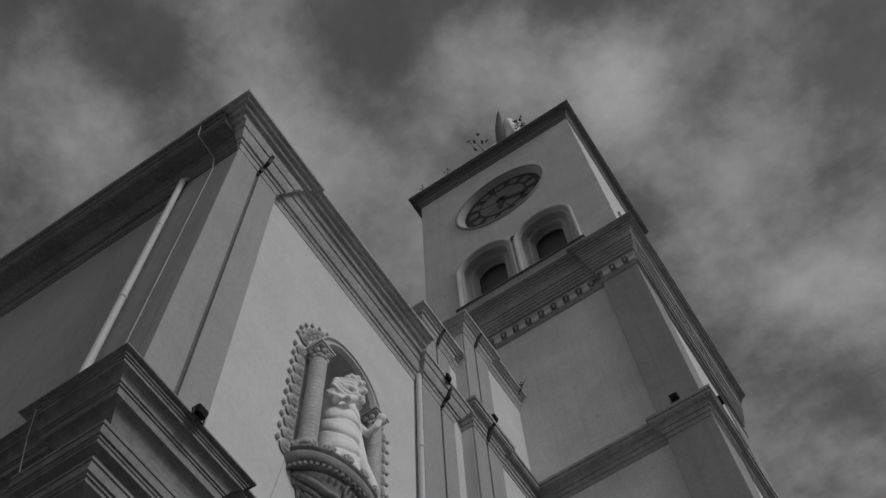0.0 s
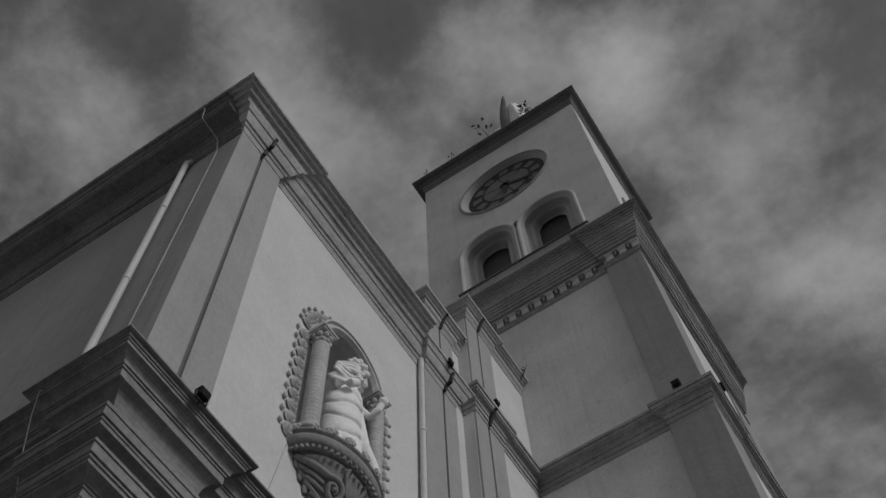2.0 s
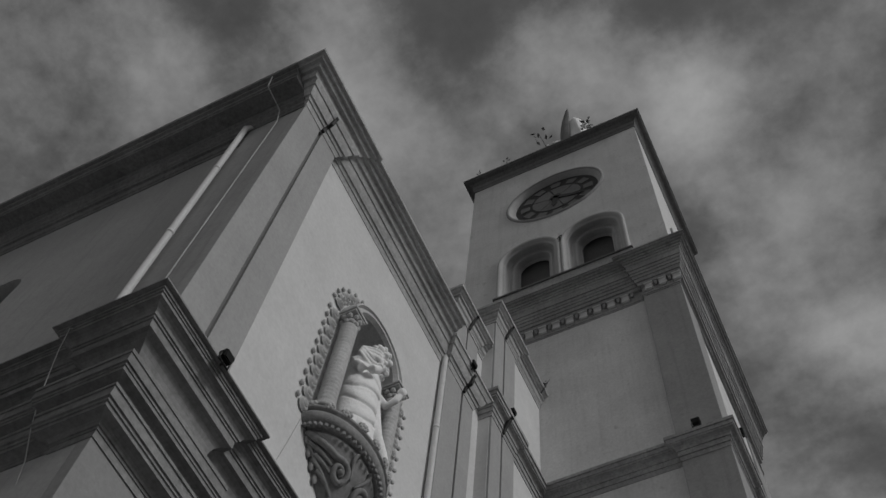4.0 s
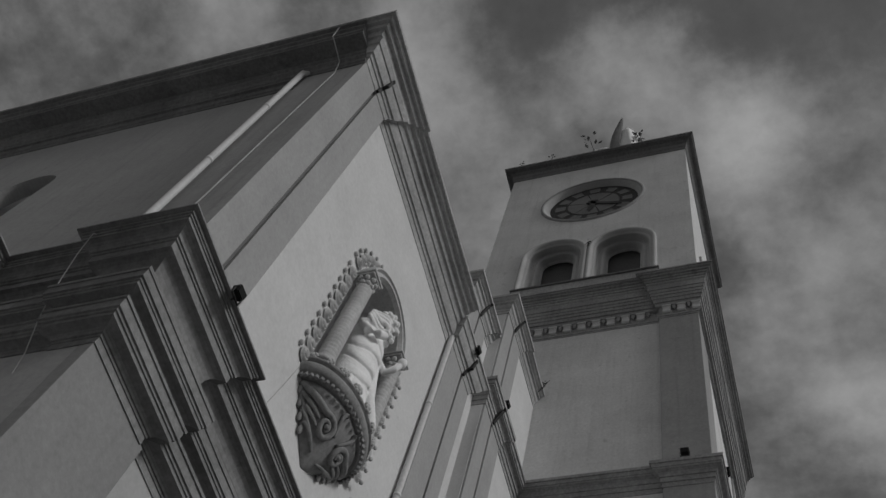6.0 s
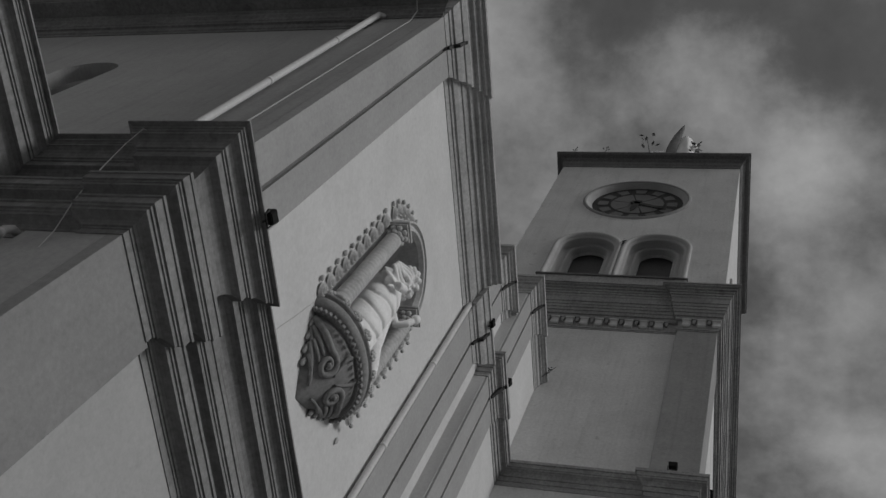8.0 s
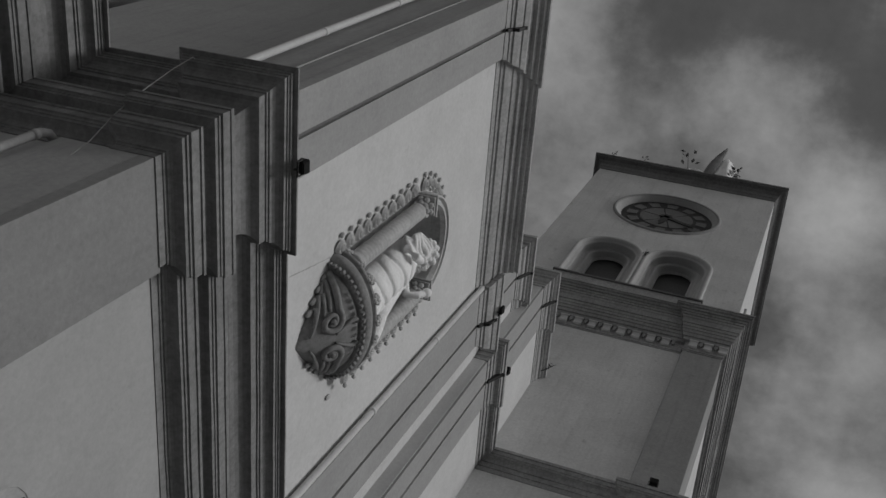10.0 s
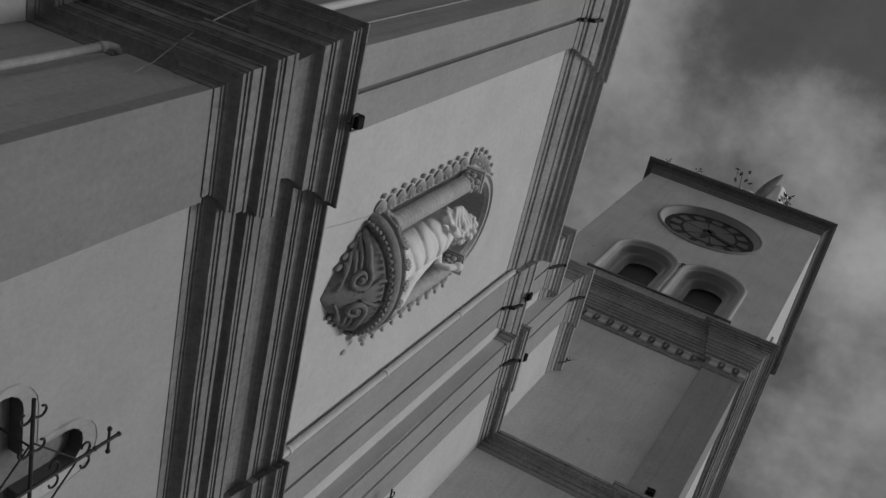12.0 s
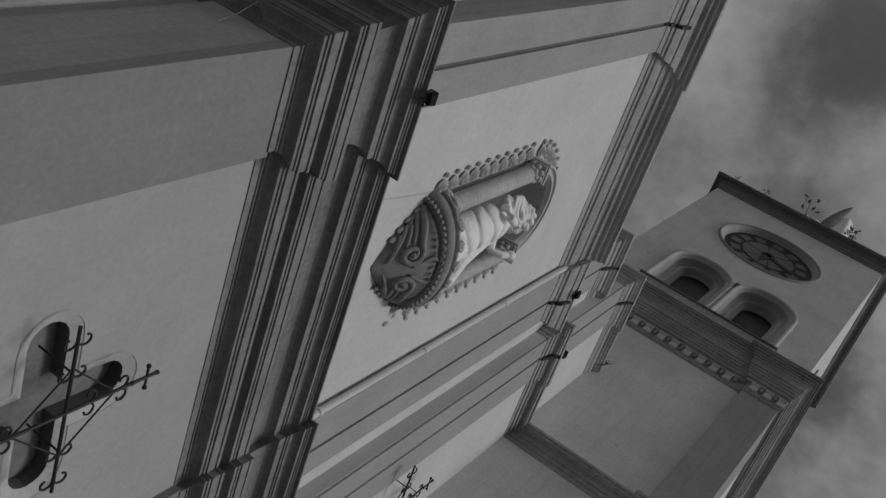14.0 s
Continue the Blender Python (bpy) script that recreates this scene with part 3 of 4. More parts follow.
# ---- robed figure: one plain mesh ----
bm = bmesh.new()
n, rows = 56, []
lv = [(11.42, .40, .50), (11.55, .38, .47), (11.8, .34, .42), (12.1, .31, .39), (12.5, .29, .38), (12.9, .28, .39), (13.2, .27, .40), (13.45, .25, .38), (13.6, .20, .32), (13.7, .10, .13), (13.78, .09, .10)]
for j in range(141):
    z = 11.42 + (13.78 - 11.42) * j / 140
    for (z0, a0, b0), (z1, a1, b1) in zip(lv, lv[1:]):
        if z <= z1 + 1e-6:
            t = (z - z0) / (z1 - z0)
            ra, rb = a0 + (a1 - a0) * t, b0 + (b1 - b0) * t
            break
    row = []
    for k in range(n):
        a = 2 * math.pi * k / n
        # broad swags of cloth parted by narrow hollows
        sag = 0
        for z0, slant, deep in ((11.92, .05, .05), (12.28, .26, .075), (12.62, .12, .08), (13.04, .22, .07), (13.36, -.06, .05)):
            h = z - (z0 + slant * math.sin(a) - .10 * max(0, math.cos(a)) + .02 * math.sin(3 * a + 5 * z0))
            sag += (.012 * math.exp(-((h - .12) / .09) ** 2) - deep * .62 * math.exp(-(h / .026) ** 2)) * max(0, min(1, .45 + 1.2 * math.cos(a)))
        pleat = .035 * max(0, (12.2 - z)) * math.sin(8 * a + 1.0 * z)
        q = 1 + (sag + pleat) / .3
        row.append(bm.verts.new((XF + .06 + ra * q * math.cos(a), NC + .02 + rb * q * math.sin(a) * .95, z + EYE)))
    rows.append(row)
for a, b in zip(rows, rows[1:]):
    for k in range(n):
        bm.faces.new((a[k], a[(k + 1) % n], b[(k + 1) % n], b[k]))
bm.faces.new(rows[0][::-1])
bm.faces.new(rows[-1])
fx = XF + .12
ball(bm, (fx + .06, NC + .06, 14.03 + EYE), (.17, .165, .22), 20)
for k in range(34):
    a, h = k * 2.4, -.16 + .38 * k / 33
    rr = .20 * math.sqrt(max(.15, 1 - (h / .27) ** 2))
    ball(bm, (fx + .06 + rr * math.cos(a), NC + .10 + rr * math.sin(a), 14.05 + h + EYE), random.uniform(.04, .065), 8)
for r, z in ((.15, 13.74), (.13, 13.84), (.17, 13.64)):
    tube([(fx + .14 + .09 * math.cos(t) + .03 * math.sin(2 * t), NC - .17 + r * math.cos(t), z + r * .8 * math.sin(t) + EYE) for t in [i * 2 * math.pi / 16 for i in range(15)]], .042, bm, n=8)
for pts, r in (([(fx, NC - .28, 13.42), (fx + .16, NC - .36, 13.12), (fx + .28, NC - .24, 13.16), (fx + .30, NC - .10, 13.34)], .085),
               ([(fx, NC + .30, 13.45), (fx + .15, NC + .44, 13.2), (fx + .28, NC + .48, 13.32), (fx + .32, NC + .50, 13.45)], .07),
               ([(fx + .02, NC + .30, 13.2), (fx + .10, NC + .32, 12.7), (fx + .16, NC + .36, 12.3), (fx + .24, NC + .46, 11.95), (fx + .27, NC + .52, 11.75)], .10)):
    tube([(x, y, z + EYE) for x, y, z in pts], r, bm, n=12, taper=.8)
for k in range(9):
    a = -1.5 + .36 * k
    tube([(XF + .06 + (.30 + .10 * t) * math.cos(a), NC + .02 + (.36 + .09 * t) * math.sin(a), 12.0 - .58 * t + EYE) for t in (0, .35, .7, 1)], .045, bm, n=8)
tube([(fx + .10, NC + .10 + .02 * t, 13.84 - .16 * t + EYE) for t in (0, .4, .8)], .12, bm, n=12, taper=.5)
tube([(fx - .05 + .12 * math.sin(t), NC + .02 + .34 * math.cos(t), 13.50 + .07 * math.sin(t) + EYE) for t in (-.3, .2, .7, 1.2, 1.7, 2.2, 2.7, 3.3)], .085, bm, n=10)
for k in range(34):
    ball(bm, (fx + .20 + random.uniform(-.08, .08), NC + .08 + random.uniform(-.12, .12), 13.74 + random.uniform(-.16, .10) + EYE), random.uniform(.025, .045), 8)
ball(bm, (fx + .35, NC + .52, 13.55 + EYE), (.08, .08, .10), 12)
figure = part("statue", bm, M_STATUE, None, "", True)
rm = figure.modifiers.new("fuse", "REMESH")
rm.mode, rm.voxel_size, rm.use_smooth_shade = "VOXEL", .017, True
tagged(figure, "white marble robed statue standing in the carved niche", "statue")

# ---- tower ----
tower = empty("bell_tower", -4.7, 17.4, 0)
tagged(tower, "square plastered bell tower with clock and arched openings", "tower")
add("shaft", boxed(-8.35, XB - .05, YT, 20.7, G, 28.3), M_SHAFT, tower)
add("corner_pilaster", boxed(-2.36, XB, YB, 15.2, G, 26.65, .01), M_PIL, tower)
add("corner_pilaster", boxed(-2.36, XB, 19.4, 20.9, G, 26.65, .01), M_PIL, tower)
Y3, X2 = 11.07, -5.90
add("pier", boxed(-7.5, XT - .05, Y3, YT + .05, G, 23.3), M_FIELD, tower)
for y0, y1 in ((Y3 + .012, 11.57), (11.65, 12.23)):
    add("pilaster", boxed(XT - .3, XT, y0, y1, G, 23.05, .006), M_GREY, tower)
add("pier", boxed(-8.0, X2 - .05, 9.56, Y3 + .1, G, 21.6), M_FIELD, tower)
for y0, y1 in ((9.54, 10.15), (10.22, 10.72)):
    add("pilaster", boxed(X2 - .3, X2, y0, y1, G, 21.35, .006), M_GREY, tower)
lift = lambda prof, z: [(p, h + z) for p, h in prof]
add("cap_cornice", sweep([(-6.6, Y3), (XT, Y3), (XT, 12.25), (XT - .05, 12.25), (XT - .05, YT), (-2.36, YT), (-2.36, YB), (XB, YB), (XB, 15.2), (XB - .05, 15.2), (XB - .05, 19.4), (XB, 19.4), (XB, 20.9)], CAP), M_ENT, tower)
add("pier_cornice", sweep([(-6.6, Y3), (XT, Y3), (XT, 12.25), (XT - .05, 12.25), (XT - .05, YT)], lift(PIER, 22.80)), M_BED, tower)
add("pier_cornice", sweep([(-7, 9.54), (X2, 9.54), (X2, 10.74), (X2 - .05, 10.74), (X2 - .05, Y3)], lift(PIER, 21.10)), M_BED, tower)
add("entablature", sweep([(-8.35, YT), (-2.36, YT), (-2.36, YB), (XB, YB), (XB, 20.9)], ENT), M_ENT, tower)
# the pier joints get their shadow as dark strips too
for y, z0, z1, x in ((11.61, 15.0, 22.9, XT), (10.185, 15.0, 21.2, X2)):
    add("groove_shadow_strip", boxed(x - .09, x - .03, y - .045, y + .045, z0, z1), M_GROOVE_SHADE, tower, "dark strip painted as the shadow in the joint between pilaster strips")
# the slots through the tower mouldings are drawn as black wedges
for x, y, z in ((XT, 11.61, 22.80), (X2, 10.185, 21.10), (XT, 11.61, 18.66)):
    add("iron_strap", sweep([(x, y - .035), (x, y + .035)], [(0, z), (.05, z), (.12, z + .2), (.18, z + .34), (.22, z + .44), (.27, z + .46), (.27, z + .5), (0, z + .5)]), M_IRON, tower)
# scrolled brackets under the cornice, a small drop between each pair


def bracket_mesh():
    bm = bmesh.new()
    prof = [(0, .40), (.10, .40), (.115, .37), (.11, .33), (.09, .30), (.07, .25), (.06, .19), (.065, .13), (.08, .09), (.07, .05), (.04, .03), (0, .03)]
    a = [bm.verts.new((-.11, -p, z)) for p, z in prof]
    b = [bm.verts.new((.11, -p, z)) for p, z in prof]
    for i in range(len(prof)):
        j = (i + 1) % len(prof)
        bm.faces.new((a[i], a[j], b[j], b[i]))
    bm.faces.new(a[::-1])
    bm.faces.new(b)
    tube([(-.125, -.085, .34), (.125, -.085, .34)], .045, bm, 12)
    tube([(-.12, -.055, .08), (.12, -.055, .08)], .03, bm, 10)
    return mesh_of(bm, "bracket", M_FIELD)


def drop_mesh():
    bm = box(bmesh.new(), -.05, .05, -.07, 0, .24 - EYE, .40 - EYE, .008)
    ball(bm, (0, -.045, .22), (.04, .035, .06), 8)
    return mesh_of(bm, "drop", M_PIL)


bracket, drop = bracket_mesh(), drop_mesh()
for first, pitch, count, face in ((-6.34, .43, 9, YT), (-2.13, .415, 3, YB)):
    for i in range(count):
        for name, mesh, dx in (("bracket", bracket, 0), ("drop", drop, pitch / 2)):
            if name == "drop" and i == count - 1 and face == YB:
                continue
            ob = new(name, mesh)
            under(tower, ob)
            ob.matrix_basis = Matrix.Translation((first + pitch * i + dx, face - .006, 26.56 + EYE))
# belfry with openings and clock
YC, CX, CZ = 13.65, -4.74, 36.55
ARX = (-5.82, -3.52)
CIRC = [(CX + 1.86 * math.cos(2 * math.pi * i / 48), CZ + 1.86 * math.sin(2 * math.pi * i / 48)) for i in range(48)]
DZ = CZ + .11          # the dial sits a little high in its collar
CIRC2 = [(CX + 1.68 * math.cos(2 * math.pi * i / 48), DZ + 1.68 * math.sin(2 * math.pi * i / 48)) for i in range(48)]
front = [arch_line(c, 1.14, 31.95, 28.6) for c in ARX]
add("belfry_front", pierced(on_y(YC), (-8.21, -1.18, 28.3, 40.6), front + [CIRC], .22), M_SHAFT, tower)
low = [arch_line(c - .06, .56, 32.42, 28.6) for c in ARX]
add("belfry_front", pierced(on_y(YC + .60), (-8.21, -1.20, 28.3, 33.5), low, .17), M_SHAFT, tower)
add("belfry_front", boxed(-8.21, -1.20, YC + .5, YC + .9, 33.51, 40.6), M_SHAFT, tower)
add("belfry_side", boxed(-1.9, -1.18, YC + .23, 20.3, 28.3, 40.6), M_SHAFT, tower)
add("belfry_side", boxed(-8.21, -7.5, YC + .95, 20.3, 28.3, 40.6), M_SHAFT, tower)
# dark block close behind the openings, painted as the unlit belfry
add("belfry_back", boxed(-7.5, -1.9, 14.50, 20.3, 28.3, 40.4), M_INNER_SHADE, tower)
add("belfry_roof", boxed(-8.21, -1.18, YC, 20.3, 40.61, 40.9), M_SHAFT, tower)
# each opening: a roll at the face, a deep hollow, an inner band, all in one run of plaster
REVEAL = [(1.15, .004), (1.15, -.05), (1.12, -.09), (1.06, -.10), (1.01, -.07), (.99, .02), (.95, .06), (.91, .06), (.89, .12), (.88, .26), (.86, .36), (.82, .40), (.77, .40), (.74, .37), (.69, .37), (.65, .42), (.62, .52), (.575, .60), (.56, .66)]
for c in ARX:
    bm, rows = bmesh.new(), []
    for k, (r, d) in enumerate(REVEAL):
        c_in, spring = c - .06 * max(0, d) / .66, 31.95 + .47 * max(0, d) / .66
        line = [(c_in + r, 28.5)] + [(c_in + r * math.cos(math.pi * i / 32), spring + r * math.sin(math.pi * i / 32)) for i in range(33)] + [(c_in - r, 28.5)]
        rows.append([bm.verts.new((u, YC + d, v + EYE)) for u, v in line])
    for a, b in zip(rows, rows[1:]):
        for i in range(len(a) - 1):
            bm.faces.new((a[i], a[i + 1], b[i + 1], b[i]))
    add("arch_moulding", bm, M_BAND, tower, "", True)
# plain ledge before the openings
add("ledge", boxed(-6.88, -2.30, 13.33, YC + .05, 28.40, 28.90, .01), M_ENT, tower, "weathered ledge under the bell openings")
add("ledge_lip", boxed(-6.93, -2.26, 13.28, YC + .05, 28.905, 28.975, .012), M_MOULD, tower)
for y in (14.9, 16.2, 17.4, 18.7):
    add("side_jamb", boxed(-1.21, -1.10, y, y + .32, 28.4, 32.6, .01), M_PIL, tower)
add("crown_cornice", sweep([(-8.21, 20.3), (-8.21, YC), (-1.18, YC), (-1.18, 20.3)], CROWN), M_MOULD, tower)

clock = empty("tower_clock", CX, YC, CZ + EYE)
tagged(clock, "dark round tower clock with pale hour plates in plaster", "clock")
add("splay", ring(on_y(YC), CIRC, -.02, CIRC2, .22), M_BAND, clock, "splayed plaster ring", True)
bm = bmesh.new()
rows = []
for r, d in ((1.86, -.02), (1.87, -.05), (1.90, -.07), (1.94, -.06), (1.98, -.02), (1.99, .002)):
    rows.append([bm.verts.new((CX + r * math.cos(2 * math.pi * i / 56), YC + d, CZ + r * math.sin(2 * math.pi * i / 56) + EYE)) for i in range(56)])
for a, b in zip(rows, rows[1:]):
    for i in range(56):
        bm.faces.new((a[i], a[(i + 1) % 56], b[(i + 1) % 56], b[i]))
add("rim", bm, M_PIL, clock, "", True)
add("dial", plate(on_y(YC), [(CX + 1.72 * math.cos(2 * math.pi * i / 48), DZ + 1.72 * math.sin(2 * math.pi * i / 48)) for i in range(48)], .225), M_DIALDARK, clock, "dark iron dial")


def sector(r0, r1, a0, a1, y, thick=.03, n=4):
    bm = bmesh.new()
    loop = [(CX + r0 * math.cos(a0 + (a1 - a0) * i / n), DZ + r0 * math.sin(a0 + (a1 - a0) * i / n)) for i in range(n + 1)]
    loop += [(CX + r1 * math.cos(a1 + (a0 - a1) * i / n), DZ + r1 * math.sin(a1 + (a0 - a1) * i / n)) for i in range(n + 1)]
    f = [bm.verts.new((u, y, v + EYE)) for u, v in loop]
    g = [bm.verts.new((u, y + thick, v + EYE)) for u, v in loop]
    bm.faces.new(f)
    for i in range(len(f)):
        bm.faces.new((f[i], f[(i + 1) % len(f)], g[(i + 1) % len(f)], g[i]))
    return bm


for k in range(12):
    a = math.pi * 2 * k / 12
    add("hour_plate", sector(1.10, 1.47, a - .15, a + .15, YC + .195), M_DIAL, clock, "pale hour plate")
for k in range(6):
    a = math.pi * 2 * k / 6 + .26
    add("centre_plate", sector(.24, .98, a - .49, a + .49, YC + .195, n=8), M_DIAL, clock, "pale centre plate")
for ang, ln, w in ((-118, 1.25, .10), (-190, .85, .13)):
    a = radians(90 + ang)
    u = Vector((math.cos(a), 0, math.sin(a)))
    v = Vector((-math.sin(a), 0, math.cos(a)))
    bm = bmesh.new()
    c = Vector((CX, YC + .15, DZ + EYE))
    loop = [c - u * .25 - v * w, c - u * .25 + v * w, c + u * ln * .7 + v * w * .8, c + u * ln, c + u * ln * .7 - v * w * .8]
    f = [bm.verts.new(p) for p in loop]
    g = [bm.verts.new(p + Vector((0, .03, 0))) for p in loop]
    bm.faces.new(f)
    for i in range(5):
        bm.faces.new((f[i], f[(i + 1) % 5], g[(i + 1) % 5], g[i]))
    add("clock_hand", bm, M_DIALDARK, clock, "black clock hand")

# ---- pipes ----


def pipe(x, y, z0, z1, r, label, elbow=None, mat=M_PIPE, lean=0.0):
    bm = tube([(x + lean * (z1 - z), y, z + EYE) for z in [z0 + (z1 - z0) * i / 12 for i in range(13)]] + ([(x + e[0], y + e[1], z1 + e[2] + EYE) for e in elbow] if elbow else []), r, n=14)
    p = empty("drain_pipe", x, y, z0 + EYE)
    tagged(p, label, "drain pipe")
    under(p, part("tube", bm, mat, None, "", True))
    z = z0 + .9
    while z < z1:
        c = bmesh.new()
        xx = x + lean * (z1 - z)
        tube([(xx, y, z + EYE), (xx, y, z + .07 + EYE)], r * 1.14, c, 14)
        under(p, part("collar", c, mat, None, "", True))
        z += 2.6
    return p


pipe(-6.72, YP - .09, 9.02, 17.30, .052, "pale painted drain pipe beside the corner pilaster", [(.03, .05, .12), (.04, .18, .2)], lean=.029)
pipe(-6.70, YP - .04, G, 7.22, .045, "grey drain pipe under the cornice", [(.02, .03, .08), (.03, .12, .13)], M_PIPE_GREY)
pipe(XF + .09, 8.86, 9.02, 17.72, .057, "pale painted drain pipe on the church front", [(-.02, .06, .1), (-.10, .12, .2)])

# ---- floodlights ----


def floodlight(x, y, z, turn, size=.14):
    e = empty("floodlight", x, y, z + EYE)
    e.rotation_euler = (0, 0, radians(turn))
    tagged(e, "black box floodlight on a ledge bracket", "floodlight", "floodlights on the ledges")
    s = size
    bm = bmesh.new()
    vs = [bm.verts.new((px * s, py * s, pz * s)) for px, py, pz in ((-.5, -.35, -.45), (.5, -.35, -.45), (.5, .35, -.35), (-.5, .35, -.35), (-.6, -.45, .5), (.6, -.45, .5), (.6, .45, .5), (-.6, .45, .5))]
    for q in ((0, 1, 2, 3), (4, 7, 6, 5), (0, 4, 5, 1), (1, 5, 6, 2), (2, 6, 7, 3), (3, 7, 4, 0)):
        bm.faces.new([vs[i] for i in q])
    bmesh.ops.bevel(bm, geom=bm.edges[:], offset=.012, segments=2, affect="EDGES")
    hs = part("housing", bm, M_LAMP, e)
    bm = bmesh.new()
    tube([(-.62 * s, 0, 0), (-.62 * s, 0, -.75 * s), (.62 * s, 0, -.75 * s), (.62 * s, 0, 0)], .012, bm, 6)
    part("yoke", bm, M_IRON, e)
    bm = bmesh.new()
    tube([(0, 0, -.75 * s), (0, .02, -.75 * s), (0, .03, -.9 * s)], .015, bm, 6)
    part("arm", bm, M_IRON, e)
    return e


floodlight(-5.03, 3.72, 9.17, 90, .135)
floodlight(-5.27, 9.44, 17.96, 90, .15)
floodlight(-5.42, 11.70, 19.48, 90, .15)
floodlight(-1.82, 13.50, 19.48, 0, .17)
floodlight(-1.02, 14.15, 19.47, 90, .17)

# ---- cables ----


def cable(pts, r, label):
    tagged(part("cable", tube([(x, y, z + EYE) for x, y, z in pts], r, n=6), M_CABLE), label, "cable")


cable([(-6.07, YP - .012, 9.08 + i * .4) for i in range(21)] + [(-6.07, YP - .1, 17.5), (-6.08, 2.62, 17.6), (-6.10, 2.56, 18.35)], .012, "thin grey cable hanging down the return wall")
cable([(-6.22, 2.8, 9.13), (-6.29, 2.715, 9.06), (-6.36, 2.80, 8.8), (-6.35, 2.86, 8.5), (-6.33, 2.94, 8.1), (-6.27, 3.03, 7.68), (-6.22, 3.15, 7.3), (-6.2, 3.25, 6.8), (-6.2, 3.26, G)], .006, "thin grey cable draped over the cornice")

cable([(XF + .008, 5.69, 11.14), (XF + .008, 5.61, 10.55), (XF + .008, 5.535, 10.075), (XF + .008, 5.47, 9.6), (XF + .01, 5.42, 9.16)], .003, "thin grey wire running down the front wall from the niche")

# ---- cross window and iron cross ----


def cross_window(yc, zc, arm, half, face):
    w = empty("cross_window", face, yc, zc + EYE)
    tagged(w, "cross-shaped window with rounded arms and pale splayed edge", "window")
    o = cross_line(yc, zc, arm, half)
    i_ = cross_line(yc, zc, arm - .13, half - .12)
    under(w, part("reveal", ring(on_x(face), o, 0, i_, .05), M_BAND, None, "pale splayed reveal"))
    # shade of the deep recess is put into the reveal's colour
    under(w, part("inner_reveal", ring(on_x(face), i_, .05, i_, .24), M_INNER_SHADE))
    under(w, part("pane", plate(on_x(face), i_, .22), M_BOARD, None, "dark glass"))
    rim = ring(on_x(face), cross_line(yc, zc, arm + .025, half + .025), -.006, o, -.006)
    under(w, part("surround", rim, M_FIELD_LOW_SHADE, None, "raised pale band"))
    return w


cross_window(6.62, 5.24, 1.10, .34, XF)


def curl(bm, c, r, start, turn, x, thick=.011):
    pts = []
    for i in range(18):
        t = i / 17
        a = start + turn * t * 4.6
        rr = r * (1 - .62 * t)
        pts.append((x, c[0] + rr * math.cos(a), c[1] + rr * math.sin(a) + EYE))
    return tube(pts, thick, bm, 6)


def iron_cross(yc, zc, x, s):
    e = empty("iron_cross", x, yc, zc + EYE)
    tagged(e, "black wrought iron cross with scrolls before a window", "iron cross")
    bars = [[(yc, zc - 1.5 * s), (yc, zc + 1.05 * s)], [(yc - .95 * s, zc), (yc + .95 * s, zc)], [(yc - .5 * s, zc), (yc, zc + .55 * s)], [(yc + .5 * s, zc), (yc, zc + .55 * s)],
            [(yc - .5 * s, zc), (yc, zc - .55 * s)], [(yc + .5 * s, zc), (yc, zc - .55 * s)]]
    for k, b in enumerate(bars):
        under(e, part("bar", tube([(x, y, z + EYE) for y, z in b], (.018 if k < 2 else .010) * s, n=8), M_IRON))
    under(e, part("finial", tube([(x, yc - .13 * s, zc + .93 * s + EYE), (x, yc + .13 * s, zc + .93 * s + EYE)], .014 * s, n=8), M_IRON))
    for y, z in ((yc - .13 * s, zc + .93 * s), (yc + .13 * s, zc + .93 * s), (yc, zc + 1.06 * s), (yc, zc + .75 * s)):
        under(e, part("knob", ball(bmesh.new(), (x, y, z + EYE), .026 * s, 8), M_IRON))
    for cy, cz in ((0, .62), (0, .25), (0, -.62), (.45, 0), (-.45, 0), (.8, 0), (-.8, 0)):
        for sg in (-1, 1):
            bm = bmesh.new()
            if cy == 0:
                curl(bm, (yc + sg * .09 * s, zc + cz * s), .085 * s, math.pi if sg > 0 else 0, -sg, x, .012 * s)
            else:
                curl(bm, (yc + cy * s, zc + sg * .09 * s), .085 * s, -math.pi / 2 * sg, sg, x, .012 * s)
            under(e, part("curl", bm, M_IRON))
    for sy in (-.45, .45):
        under(e, part("stay", tube([(x, yc + sy * s, zc + EYE), (x - .45, yc + sy * s, zc + EYE)], .012, n=6), M_IRON))
    return e


iron_cross(6.36, 5.18, -5.32, 1.0)
iron_cross(12.72, 13.55, -5.40, 1.05)

# ---- figure and weeds on the tower top ----


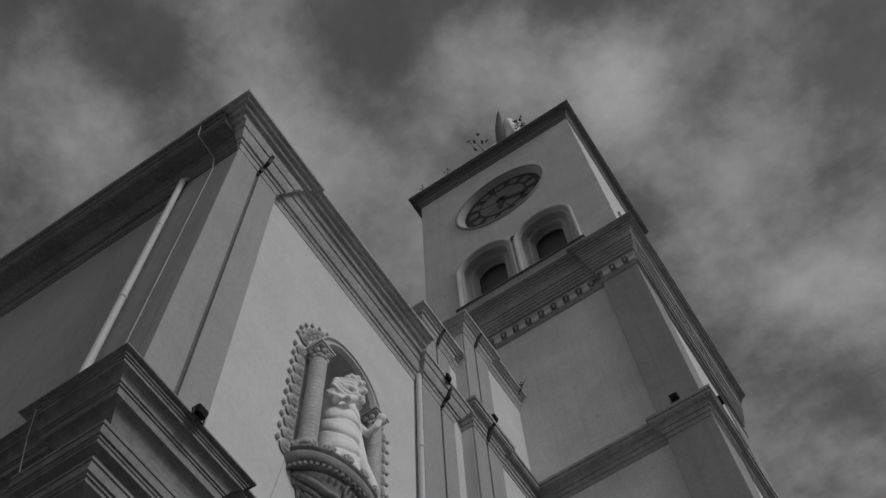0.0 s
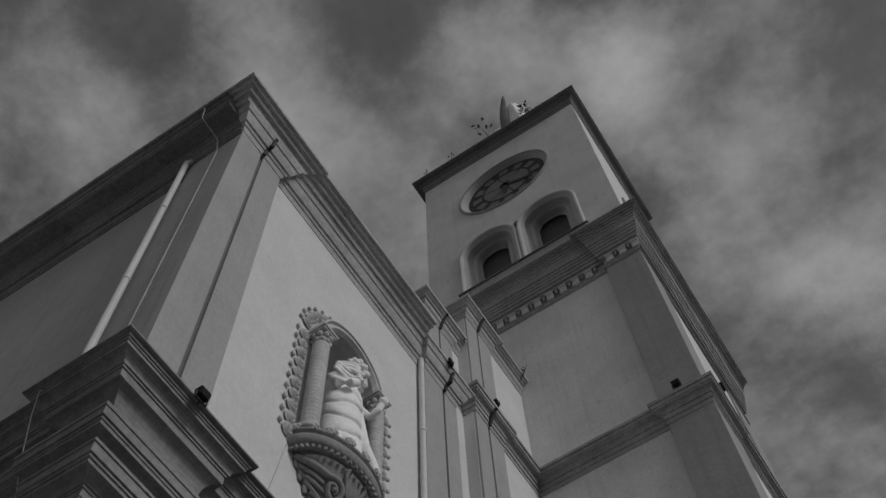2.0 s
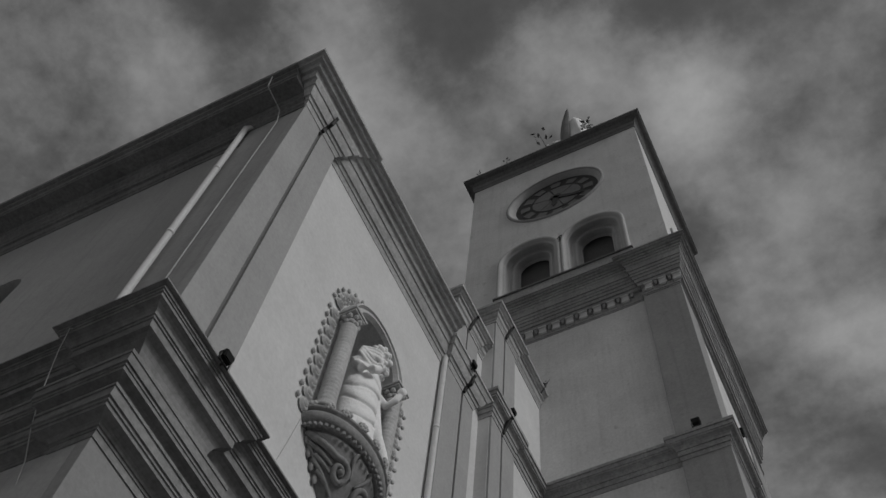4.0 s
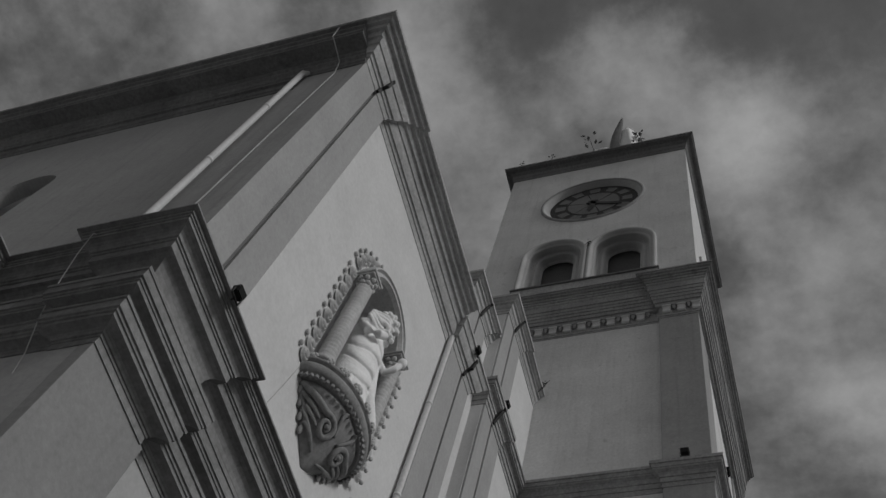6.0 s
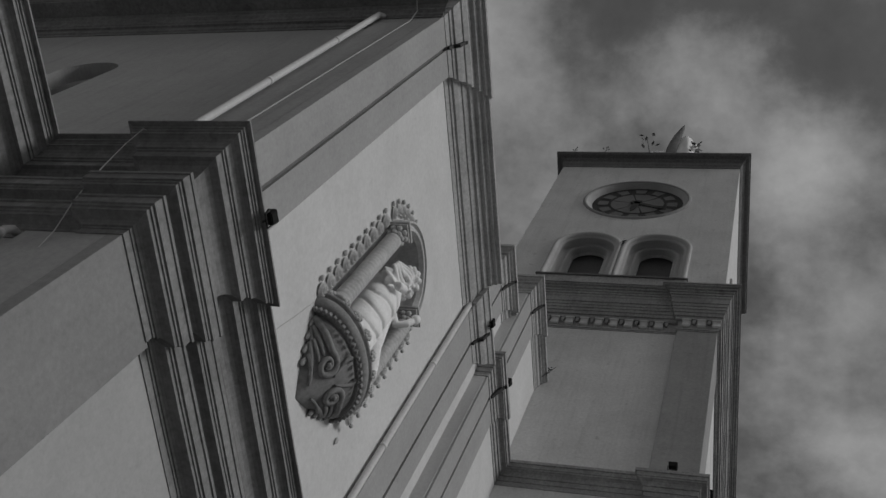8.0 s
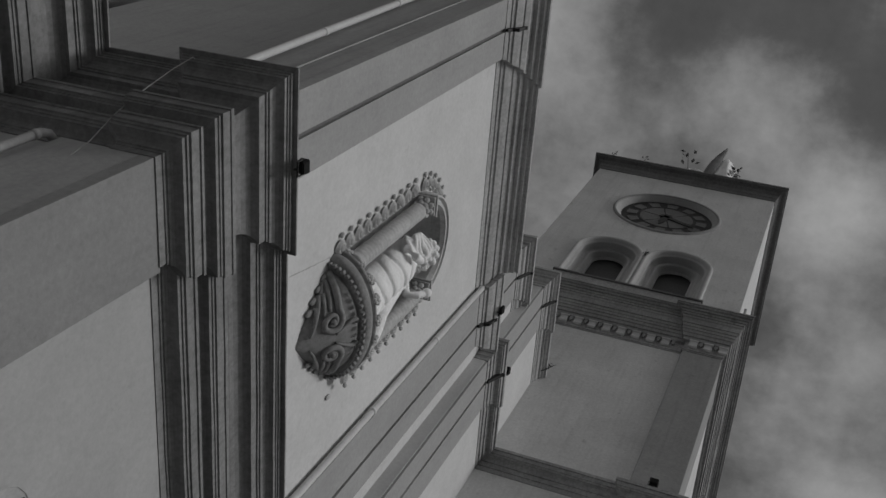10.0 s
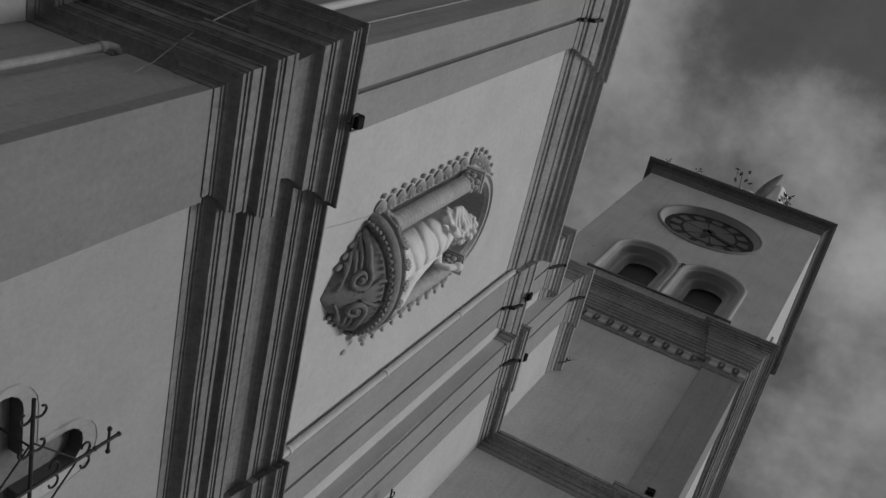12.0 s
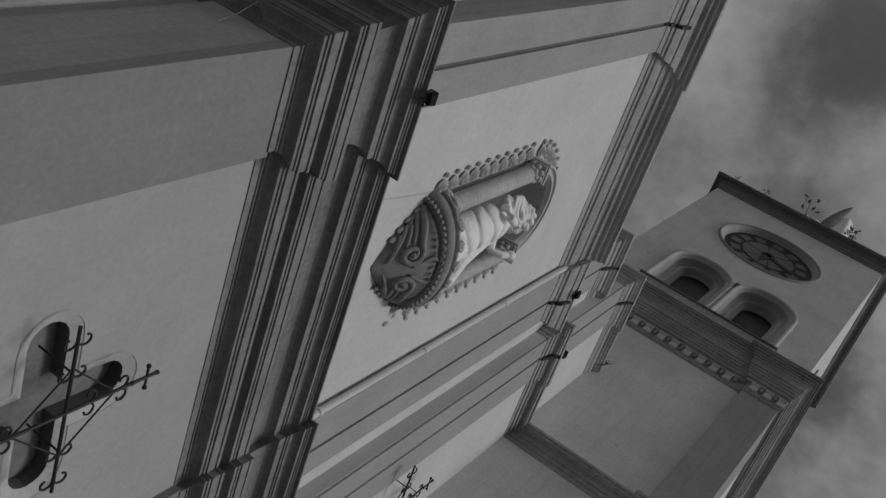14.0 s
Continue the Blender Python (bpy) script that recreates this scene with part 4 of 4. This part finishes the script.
def roof_figure():
    """A kneeling robed mass with one raised wing; the wing has its own darker material."""
    bm = bmesh.new()

    def loft(rows):
        vs = [[bm.verts.new(p) for p in row] for row in rows]
        n = len(vs[0])
        for a, b in zip(vs, vs[1:]):
            for k in range(n):
                bm.faces.new((a[k], a[(k + 1) % n], b[(k + 1) % n], b[k]))
        bm.faces.new(vs[0][::-1])
        bm.faces.new(vs[-1])

    body = []
    for j in range(25):
        t = j / 24
        w = .40 * math.sqrt(max(.004, 1 - t ** 3)) * (1 + .08 * math.sin(9 * t))
        ring_ = []
        for k in range(24):
            a = 2 * math.pi * k / 24
            q = w * (1 + .09 * math.sin(5 * a + 3 * t) + .05 * math.sin(9 * a))
            ring_.append((-3.44 - .16 * t + q * math.cos(a), 13.78 + .34 * q / .4 * math.sin(a), 41.05 + 3.75 * t + EYE))
        body.append(ring_)
    loft(body)
    ball(bm, (-3.12, 13.62, 42.9 + EYE), (.12, .14, .35), 12)
    ball(bm, (-4.45, 13.6, 41.62 + EYE), (.36, .2, .36), 14)
    ball(bm, (-4.82, 13.58, 41.72 + EYE), (.14, .14, .26), 10)
    pale = len(bm.faces)
    wing = []
    for j in range(25):
        t = j / 24
        w = .21 * math.sin(math.pi * (.30 + .69 * t)) ** .7 + .015
        ring_ = []
        for k in range(16):
            a = 2 * math.pi * k / 16
            ring_.append((-4.02 + .24 * t ** 2.2 + w * math.cos(a), 13.50 + .07 * math.sin(a) + .05 * t, 41.05 + 4.75 * t + EYE + .02 * math.sin(30 * t)))
        wing.append(ring_)
    loft(wing)
    bm.faces.ensure_lookup_table()
    for f in bm.faces[pale:]:
        f.material_index = 1
    return bm


figure = part("statue", roof_figure(), M_STATUE, None, "", True)
figure.data.materials.append(M_MOULD)
tagged(figure, "white weathered statue with a dark raised wing on the tower roof", "statue")


def weed(x, y, z, h, lean, n=14):
    e = empty("weed", x, y, z + EYE)
    tagged(e, "dry dark weed rooted in the masonry", "weed")
    pts = [Vector((x + lean * t * h, y, z + h * t + EYE)) for t in (0, .25, .5, .75, 1)]
    under(e, part("stem", tube(pts, .018, n=6, taper=.4), M_LEAF))
    for k in range(n):
        t = random.uniform(.25, 1)
        c = Vector((x + lean * t * h, y, z + h * t + EYE)) + Vector((random.uniform(-.16, .16), random.uniform(-.12, .05), random.uniform(-.08, .1))) * h * .8
        lf = bmesh.new()
        d = Vector((random.uniform(-1, 1), random.uniform(-1, 1), random.uniform(-.3, 1))).normalized() * (.10 * h + .03)
        s_ = d.orthogonal().normalized() * (.035 * h + .012)
        v = [lf.verts.new(q) for q in (c, c + d * .5 + s_, c + d, c + d * .5 - s_)]
        lf.faces.new(v)
        under(e, part("leaf", lf, M_LEAF))
    return e


weed(-4.78, 13.3, 41.05, 2.2, -.16, 8)
weed(-2.98, 13.3, 41.05, 1.35, .02, 24)
weed(-7.95, 13.3, 41.05, .5, .2, 8)
weed(-6.65, 13.3, 41.05, .7, .1, 5)
weed(-4.66, 13.52, 31.85, .45, .1, 26)
weed(-5.50, 13.6, 23.1, .5, .5, 10)
